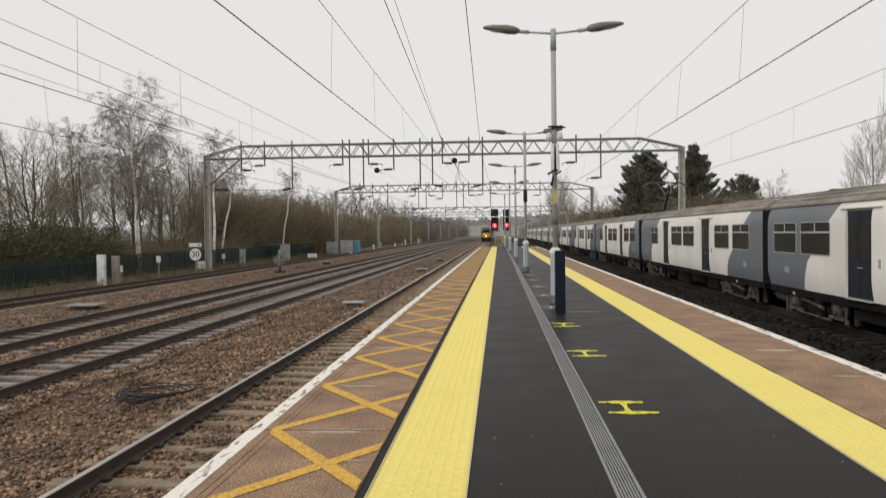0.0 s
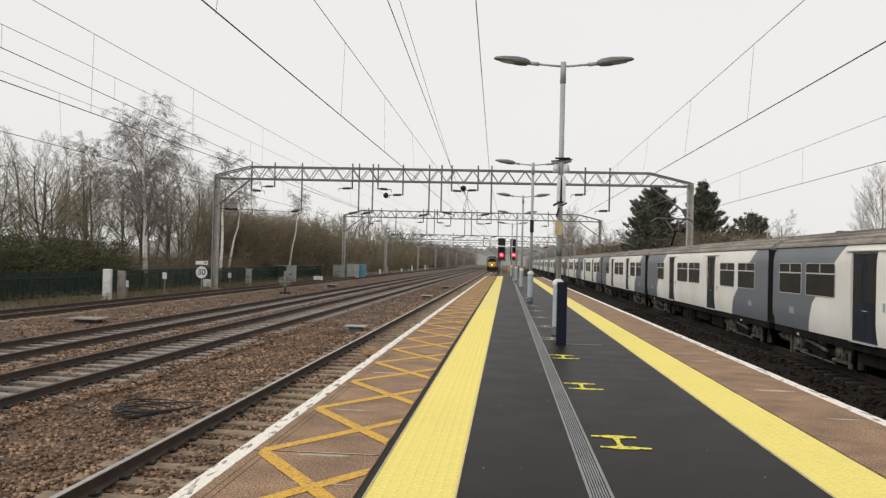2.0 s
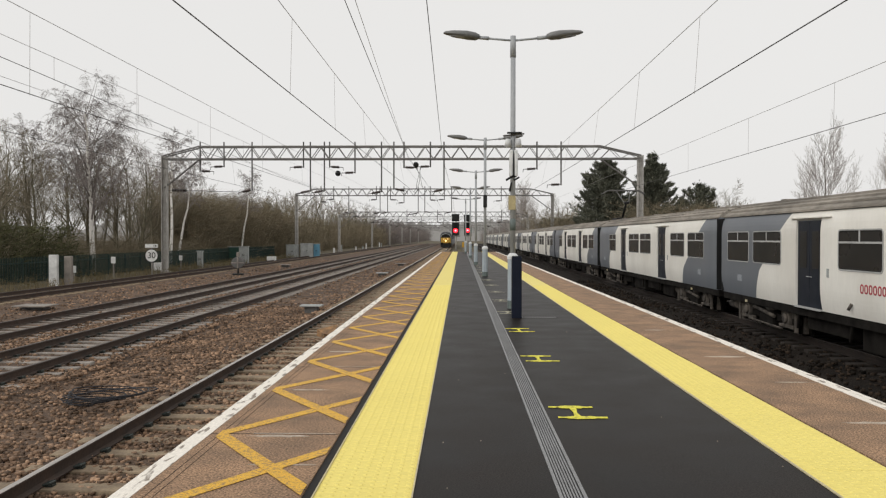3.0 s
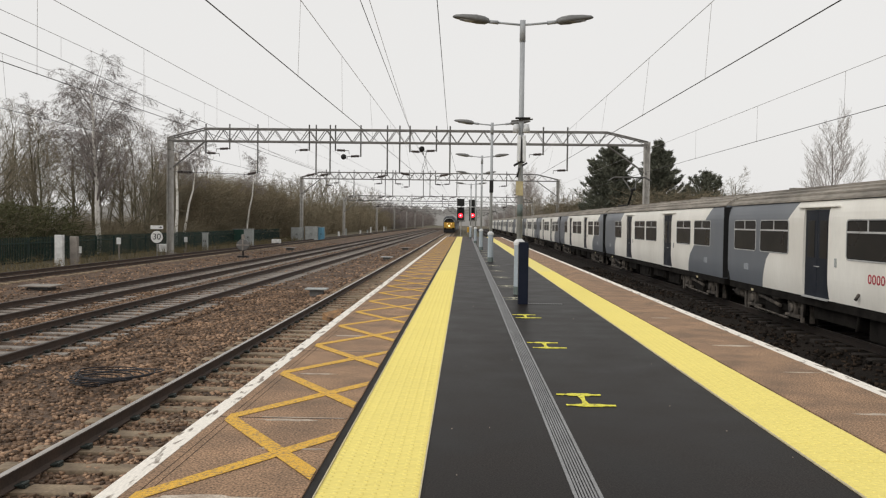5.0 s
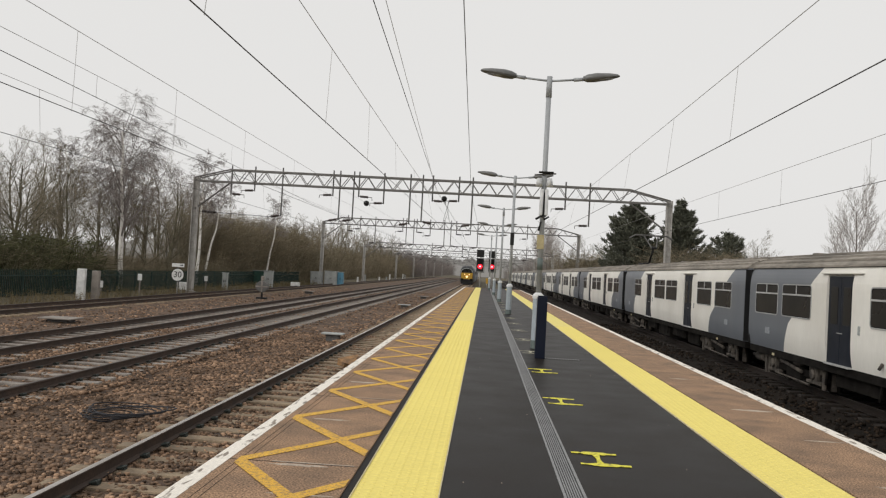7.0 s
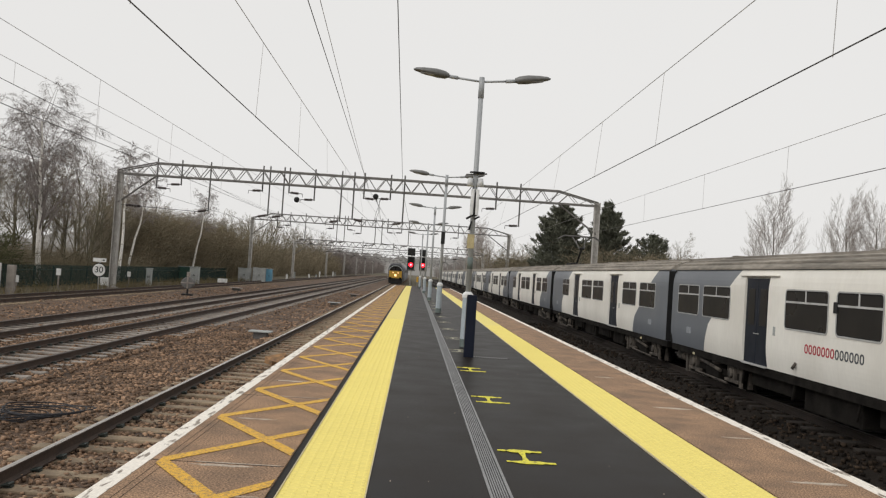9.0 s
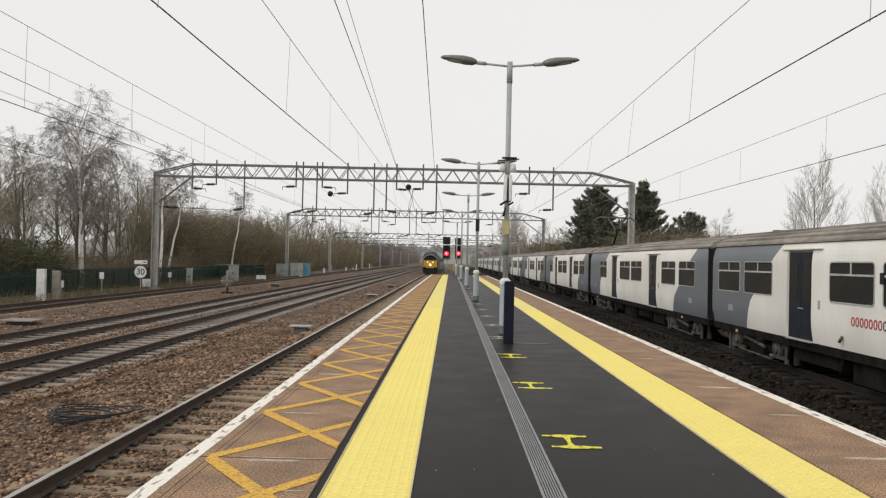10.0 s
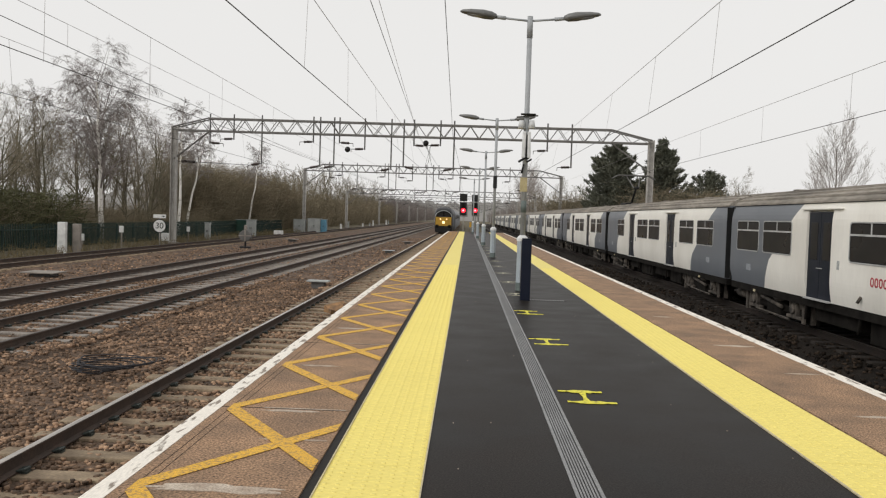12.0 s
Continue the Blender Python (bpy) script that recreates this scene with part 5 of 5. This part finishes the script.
brush("undergrowth", 7000, lambda r: (-24.6 - r.random() ** 1.5 * 10, 24 + 76 * r.random(), -1.3), 0.8, 3.5, "dense brown leafless brush behind the fence", M_BRUSH, 0.013)
brush("undergrowth", 5200, lambda r: (-25.5 - r.random() * 4.5, 79 + 40 * r.random(), -1.3), 4.6, 8.4, "tall dense brown thicket behind the fence", M_BRUSH, 0.016)
brush("undergrowth", 8000, lambda r: (-24 - r.random() * 12, 95 + 190 * r.random() ** 1.2, -1.4), 2.2, 7.4, "far dense brown thicket along the line", M_BRUSH, 0.026)
# the two distant thickets take the grey twig colour to suggest haze
brush("undergrowth", 4200, lambda r: (-23 - r.random() * 20, 270 + 620 * r.random() ** 1.5, -1.4), 5.0, 11.0, "distant thicket along the line, greyed for haze", M_GREYTWIG, 0.07)
brush("undergrowth", 2600, lambda r: (15 + r.random() * 25, 240 + 620 * r.random() ** 1.5, -1.4), 4.0, 9.5, "distant thicket beyond the standing train, greyed for haze", M_GREYTWIG, 0.07)
brush("undergrowth", 3500, lambda r: (14 + r.random() * 12, 110 + 150 * r.random(), -1.4), 2.0, 5.5, "brown thicket behind the standing train", M_BRUSH, 0.03)
brush("undergrowth", 1800, lambda r: (19 + r.random() * 12.5, 94 + 9 * r.random(), -1.4), 3.5, 8.0, "brown thicket at the feet of the conifers", M_BRUSH, 0.018)
brush("undergrowth", 1000, lambda r: (11.6 + r.random() * 5.5, 106 + 18 * r.random(), -1.4), 2.5, 7.2, "tall brown thicket beside the conifers", M_BRUSH, 0.022)
brush("ivy_scrub", 1500, lambda r: (-24.6 - r.random() * 3.5, 34 + 18 * r.random(), -1.3), 1.2, 4.2, "olive-green ivy and bramble at the edge of the wood", mat("ivy_olive", (0.135, 0.132, 0.066), 0.9, second=(0.088, 0.09, 0.044), scale=0.4, bump=0, island=0.5), 0.03, 4)
brush("dry_grass", 2600, lambda r: (-19.9 - r.random() * 4.5, 34 + 80 * r.random(), -1.25), 0.2, 0.75, "dry straw-coloured grass at the fence foot", mat("dry_grass", (0.24, 0.19, 0.11), 0.95, second=(0.14, 0.12, 0.06), scale=0.4, bump=0, island=0.4), 0.012, 2)


def conifer(name, height, width, seed, label, arms=150, blades=170, bottom=0.04, taper=0.7, round_top=False, loose=1.0):
    """An evergreen of many pointed plumes that sweep outward and up from the trunk."""
    r = np.random.default_rng(seed)
    t = thing(name, label, "tree", "evergreens")
    part("trunk", tube((0, 0, 0), (0, 0, height * 0.95), 0.22, 0.03, sides=8), M_BARK, t)
    verts, faces = [], []
    for k in range(arms):
        f = bottom + (1 - bottom) * (k + r.random()) / arms
        a = r.uniform(0, 2 * math.pi)
        reach = width * ((1 - f) ** taper if not round_top else math.sqrt(max(0.0, 1 - (2 * f - 1.0) ** 2)) + 0.05)
        reach = max(reach * r.uniform(0.62, 1.15), 0.35)
        out = np.array((math.cos(a), math.sin(a), 0.0))
        rise = r.uniform(0.2, 0.6) * reach
        g = r.random(blades) ** 0.75
        spread = (0.3 * (1 - g) + 0.05)[:, None] * loose * (0.5 + 0.28 * reach)
        c = out * (reach * g)[:, None] + np.array((0, 0, 1.0)) * (f * height * 0.97 + rise * g ** 2 - 0.12 * reach)[:, None] + r.normal(size=(blades, 3)) * spread
        d = out * 0.8 + np.array((0, 0, 0.7)) + r.normal(size=(blades, 3)) * 0.45
        d *= (r.uniform(0.22, 0.5, blades) / np.linalg.norm(d, axis=1))[:, None]
        side = np.cross(d, r.normal(size=(blades, 3)))
        side *= (0.062 / (np.linalg.norm(side, axis=1) + 1e-9))[:, None]
        n = len(verts)
        quad = np.stack([c - d * 0.4, c + side, c + d, c - side], 1).reshape(-1, 3)
        verts.extend(map(tuple, quad))
        faces.extend((n + 4 * q, n + 4 * q + 1, n + 4 * q + 2, n + 4 * q + 3) for q in range(blades))
    part("crown", bulk("crown", verts, faces, M_NEEDLE), None, t, "dark evergreen foliage")
    return t


conifer("conifer", 12.3, 5.3, 31, "broad dark evergreen conifer with ragged tips", taper=0.5, arms=190).location = (17.7, 101, -1.3)
conifer("conifer", 13.0, 5.6, 32, "tall dark evergreen conifer with ragged tips", taper=0.72, arms=190).location = (23.4, 101, -1.3)
conifer("conifer", 9.2, 4.2, 33, "dark evergreen conifer behind a taller one", 90, 120, taper=0.6).location = (20.3, 107, -1.3)
conifer("pine_tree", 9.2, 3.0, 34, "round-topped dark pine tree", 60, 120, 0.3, round_top=True, loose=1.5).location = (28.9, 101, -1.3)
conifer("evergreen_bush", 5.6, 4.0, 35, "low dark evergreen behind the train", 60, 110, 0.1, round_top=True).location = (26.6, 103, -1.3)
conifer("evergreen_bush", 5.2, 3.8, 36, "low dark evergreen behind the train", 50, 110, 0.1, round_top=True).location = (14.5, 118, -1.3)

# misty far woods that close the view along the line
far_wood = np.random.default_rng(8)
top, bm = 13.0, bmesh.new()
row = []
for k in range(760):
    x = -420 + 1.0 * k
    top += far_wood.normal() * 0.55 + (13.5 + 2.5 * math.sin(x * 0.021) - top) * 0.1
    row.append((bm.verts.new((x, 640 + 0.0004 * x * x, -3)), bm.verts.new((x + far_wood.normal() * 0.3, 640 + 0.0004 * x * x, top + far_wood.normal() * 0.5))))
for (a, b), (c, d) in zip(row, row[1:]):
    bm.faces.new((a, c, d, b))
# haze is put into this pale colour, and weak emission lifts it further
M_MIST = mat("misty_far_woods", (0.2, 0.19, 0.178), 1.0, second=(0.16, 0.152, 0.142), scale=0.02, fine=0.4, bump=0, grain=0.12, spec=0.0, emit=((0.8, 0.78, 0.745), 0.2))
tagged(new("backdrop", mesh_of("backdrop", bm, M_MIST)), "backdrop of far woods with painted, faintly glowing mist", "backdrop", kind="structure")

# palisade fence
fence = thing("palisade_fence", "dark green steel palisade fence along the railway", "fence", "", (-23.6, 0, 0))
bm = bmesh.new()
for k in range(17):
    yy = 0.08 + 0.16 * k
    box(-0.012, 0.012, yy - 0.034, yy + 0.034, -1.35, 0.3 + 0.03 * (k % 2), bm=bm)
PALES = mesh_of("fence_panel", bm, M_GREENFENCE)
PFENCE = mesh_of("fence_post", box(-0.05, 0.05, -0.03, 0.03, -1.5, 0.22), M_GREENFENCE)
PRAIL = mesh_of("fence_rail", box(0.012, 0.05, 0, 2.75, -0.03, 0.03), M_GREENFENCE)
for k in range(30):
    yy = 22 + 2.75 * k
    tagged(part("fence_panel", PALES, None, fence), kind="stuff").location = (0, yy, 0)
    part("fence_post", PFENCE, None, fence).location = (-0.04, yy, 0)
    for z in (-0.95, 0.0):
        part("fence_rail", PRAIL, None, fence).location = (0, yy, z)

# ---- lineside things ----
for x, y, h, w, material, label in ((-21.5, 43.2, 1.78, 0.22, M_SIGNWHITE, "weathered white concrete post beside the fence"), (-20.9, 43.6, 1.7, 0.2, M_COPING, "grey concrete post beside the fence")):
    p = thing("concrete_post", label, "post", "lineside posts", (x, y, -1.3))
    part("shaft", box(-w, w, -0.12, 0.12, 0, h, bevel=0.03), material, p)
    part("foot", box(-w - 0.04, w + 0.04, -0.16, 0.16, 0, 0.12, bevel=0.02), M_COPING, p)
for x, y, h in ((-21.4, 50.5, 1.35), (-22.5, 66, 1.1), (-22.4, 47.4, 0.9)):
    p = thing("marker_post", "small white marker on a lineside stake", "marker post", "lineside posts", (x, y, -1.3))
    part("stake", tube((0, 0, 0), (0, 0, h), 0.05, sides=6), M_COPING, p)
    part("plate", box(-0.14, 0.14, -0.06, -0.04, h - 0.25, h + 0.15, bevel=0.01), M_SIGNWHITE, p)

far = random.Random(4)
for k in range(9):
    x, y, h = -19.9 - 1.6 * far.random(), 118 + 13 * k + 5 * far.random(), far.uniform(0.7, 1.5)
    p = thing("marker_post", "pale lineside marker post far along the line", "marker post", "lineside posts", (x, y, -1.3))
    part("shaft", box(-0.14, 0.14, -0.1, 0.1, 0, h, bevel=0.02), M_SIGNWHITE if k % 2 else M_CABINET, p)
    part("cap", box(-0.17, 0.17, -0.13, 0.13, h, h + 0.06), M_COPING, p)

sign = thing("speed_sign", "round white speed sign reading 30 under an arrow plate", "speed sign", at=(-20.35, 54, 0))
part("pole", tube((0, 0.05, -1.4), (0, 0.05, 0.85), 0.045, sides=8), M_STEEL, sign)
disc = part("disc", tube((0, -0.02, 0.2), (0, 0.01, 0.2), 0.44, sides=32), M_SIGNWHITE, sign)
bm = ring_loft([[(r * math.cos(a), yy, 0.2 + r * math.sin(a)) for a in (2 * math.pi * k / 32 for k in range(32))] for r, yy in ((0.45, 0.0), (0.45, -0.03), (0.405, -0.03), (0.405, -0.024))], caps=False)
part("rim", bm, M_BLACK, disc, "thin black rim")


def lettering(parent, text, size, at, material):
    cu = bpy.data.curves.new("lettering", "FONT")
    cu.body, cu.size, cu.align_x, cu.align_y, cu.extrude = text, size, "CENTER", "CENTER", 0.004
    cu.materials.append(material)
    ob = new("lettering", cu)
    ob.parent, ob.location, ob.rotation_euler = parent, at, (radians(90), 0, 0)
    return ob


lettering(disc, "30", 0.56, (0, -0.03, 0.2), M_BLACK)
plate = part("arrow_plate", box(-0.42, 0.42, -0.02, 0.0, 0.72, 0.96), M_SIGNWHITE, sign, "white plate with an arrow")
bm = box(0.12, 0.28, -0.026, -0.022, 0.825, 0.855)
vs = [bm.verts.new(v) for v in ((0.24, -0.026, 0.77), (0.36, -0.026, 0.84), (0.24, -0.026, 0.91))]
bm.faces.new(vs)
part("arrow", bm, M_BLACK, plate)


def cabinet(x, y, w, d, h, material, label):
    c = thing("lineside_cabinet", label, "cabinet", "lineside cabinets", (x, y, -1.3))
    part("body", box(-w / 2, w / 2, -d / 2, d / 2, 0.1, h, bevel=0.03), material, c)
    part("lid", box(-w / 2 - 0.05, w / 2 + 0.05, -d / 2 - 0.05, d / 2 + 0.05, h, h + 0.06, bevel=0.015), M_CABINET, c)
    part("plinth", box(-w / 2 - 0.05, w / 2 + 0.05, -d / 2 - 0.05, d / 2 + 0.05, -0.3, 0.1), M_COPING, c)
    for s in (-1, 1):
        dr = part("door", box(min(s * 0.02, s * w * 0.47), max(s * 0.02, s * w * 0.47), -d / 2 - 0.02, -d / 2 + 0.005, 0.16, h - 0.06, bevel=0.008), material, c)
        part("handle", box(s * 0.06 - 0.02, s * 0.06 + 0.02, -d / 2 - 0.05, -d / 2 - 0.02, h * 0.5, h * 0.5 + 0.16), M_BLACK, dr)
    return c


cabinet(-21.2, 104, 1.5, 0.8, 1.75, M_CABINET, "grey metal lineside cabinet on a plinth")
cabinet(-19.35, 104, 1.6, 0.8, 1.9, M_CABINET, "pale grey lineside cabinet on a plinth")
cabinet(-18.2, 104.3, 0.7, 0.8, 1.85, M_CABBLUE, "pale blue lineside cabinet on a plinth")
cabinet(-21.6, 82, 0.9, 0.5, 1.75, M_CABINET, "grey upright lineside cabinet by the fence")
cabinet(-22.8, 84, 1.9, 0.4, 1.7, mat("cabinet_green", (0.03, 0.08, 0.06), 0.6, scale=2, bump=0.05), "dark green lineside cabinet by the fence")
cabinet(-22.2, 70, 0.45, 0.3, 1.5, M_CABINET, "slim grey lineside cabinet by the fence")
for x, y, w, h, label in ((-21.5, 58.5, 0.7, 0.55, "small pale equipment box on a stand"), (-19.3, 84, 0.9, 0.4, "low pale equipment box by the track")):
    b = thing("equipment_box", label, "equipment box", "lineside boxes", (x, y, -1.3))
    part("case", box(-w / 2, w / 2, -0.2, 0.2, 0.35, 0.35 + h, bevel=0.03), M_SIGNWHITE, b)
    for s in (-1, 1):
        part("leg", box(s * w * 0.3 - 0.03, s * w * 0.3 + 0.03, -0.03, 0.03, 0, 0.36), M_STEEL, b)

# grey disc signal on the ballast beyond the second line
g = thing("ground_signal", "grey ground signal housing standing on the ballast", "ground signal", at=(-15.15, 56, -1.1))
part("stand", tube((0, 0, 0), (0, 0, 0.5), 0.06, sides=8), M_BLACK, g)
part("housing", ring_loft([[(r * math.cos(a) * 1.15, yy, 0.78 + r * math.sin(a)) for a in (math.pi / 8 + k * math.pi / 4 for k in range(8))] for yy, r in ((-0.12, 0.34), (-0.1, 0.4), (0.1, 0.4), (0.14, 0.3))], smooth=False), M_STEELDARK, g)
part("cross_bar", box(-0.44, 0.44, -0.15, -0.12, 0.74, 0.82), M_COPING, g)
part("cross_bar", box(-0.05, 0.05, -0.155, -0.122, 0.4, 1.16), M_COPING, g)
part("top", box(-0.1, 0.1, -0.1, 0.1, 1.18, 1.5, bevel=0.03), M_COPING, g)
part("base", box(-0.35, 0.35, -0.2, 0.2, -0.1, 0.05, bevel=0.02), M_BLACK, g)

# trough covers lying on the ballast
for x, y, w, d, h in ((-5.06, 28.1, 0.75, 0.5, 0.2), (-15.1, 29, 1.2, 1.0, 0.1), (-5.2, 55, 0.8, 0.6, 0.16), (-5.4, 75, 0.9, 0.6, 0.16), (-14.9, 70, 1.0, 0.7, 0.2)):
    c = thing("trough_cover", "grey cover slab lying level over the ballast", "cover slab", "trough covers", (x, y, -1.1))
    part("slab", box(-w / 2, w / 2, -d / 2, d / 2, h - 0.05, h, bevel=0.015), M_CABINET if w < 0.9 else M_COPING, c)
    # support coloured dark so it doubles as the shadow beneath the slab
    part("shadow_bearer", box(-w * 0.3, w * 0.3, -d * 0.25, d * 0.36, -0.1, h - 0.05), M_STEELDARK, c)
# a loose coil of black cable on the stones
coil = thing("cable_coil", "loose coil of black cable lying on the ballast", "cable", at=(-5.6, 12.2, -1.09))
for k in range(9):
    cu = bpy.data.curves.new("loop", "CURVE")
    cu.dimensions, cu.bevel_depth, cu.bevel_resolution = "3D", 0.009, 1
    sp = cu.splines.new("POLY")
    sp.points.add(23)
    sp.use_cyclic_u = True
    for j in range(24):
        a = 2 * math.pi * j / 24
        r = 0.26 + 0.045 * k + 0.06 * math.sin(3 * a + k) + 0.04 * math.sin(5 * a + 2.3 * k)
        sp.points[j].co = (r * math.cos(a) + 0.05 * k, r * 0.75 * math.sin(a), 0.02 + 0.022 * k + 0.02 * math.sin(2 * a + k), 1)
    cu.materials.append(M_CABLE)
    ob = new("loop", cu)
    ob.parent = coil
# a broken board and rubble between rail and platform
junk = thing("broken_board", "broken orange-brown board lying by the platform foot", "rubble", at=(-3.0, 19.2, -0.95))
M_RUSTBOARD = mat("rusty_board", (0.34, 0.19, 0.085), 0.9, second=(0.12, 0.075, 0.045), scale=9)
for x, y, z, lx, ly, lz, rx, ry, rz in ((-0.02, 0, 0.1, 0.5, 0.42, 0.09, 8, -14, 20), (0.16, 0.2, 0.12, 0.12, 0.5, 0.07, -20, 30, -12), (-0.2, -0.2, 0.04, 0.3, 0.2, 0.1, 0, 12, 50)):
    chip = part("board", box(-lx / 2, lx / 2, -ly / 2, ly / 2, -lz / 2, lz / 2, bevel=0.015), M_RUSTBOARD, junk)
    chip.matrix_basis = pose(x, y, z + 0.05, rx, ry, rz)
part("splinter", box(-0.1, 0.25, 0.5, 1.1, -0.02, 0.1, bevel=0.02), M_SLEEPER, junk)
junk.rotation_euler = (0.1, 0.12, 0.3)


def motions():
    """The locomotive and its coaches come on steadily along the platform track."""
    way = ((0.0, 213.0), (3.0, 193.0), (5.0, 179.0), (6.7, 166.5), (8.3, 153.0), (9.5, 141.8), (10.5, 132.0), (12.0, 117.5))
    walk(loco, [(t, pose(-3.39, y, 0)) for t, y in way])
    for k, c in enumerate(coaches):
        walk(c, [(t, pose(-3.39, y + 20.1 + 23.2 * k, 0)) for t, y in way])


motions()
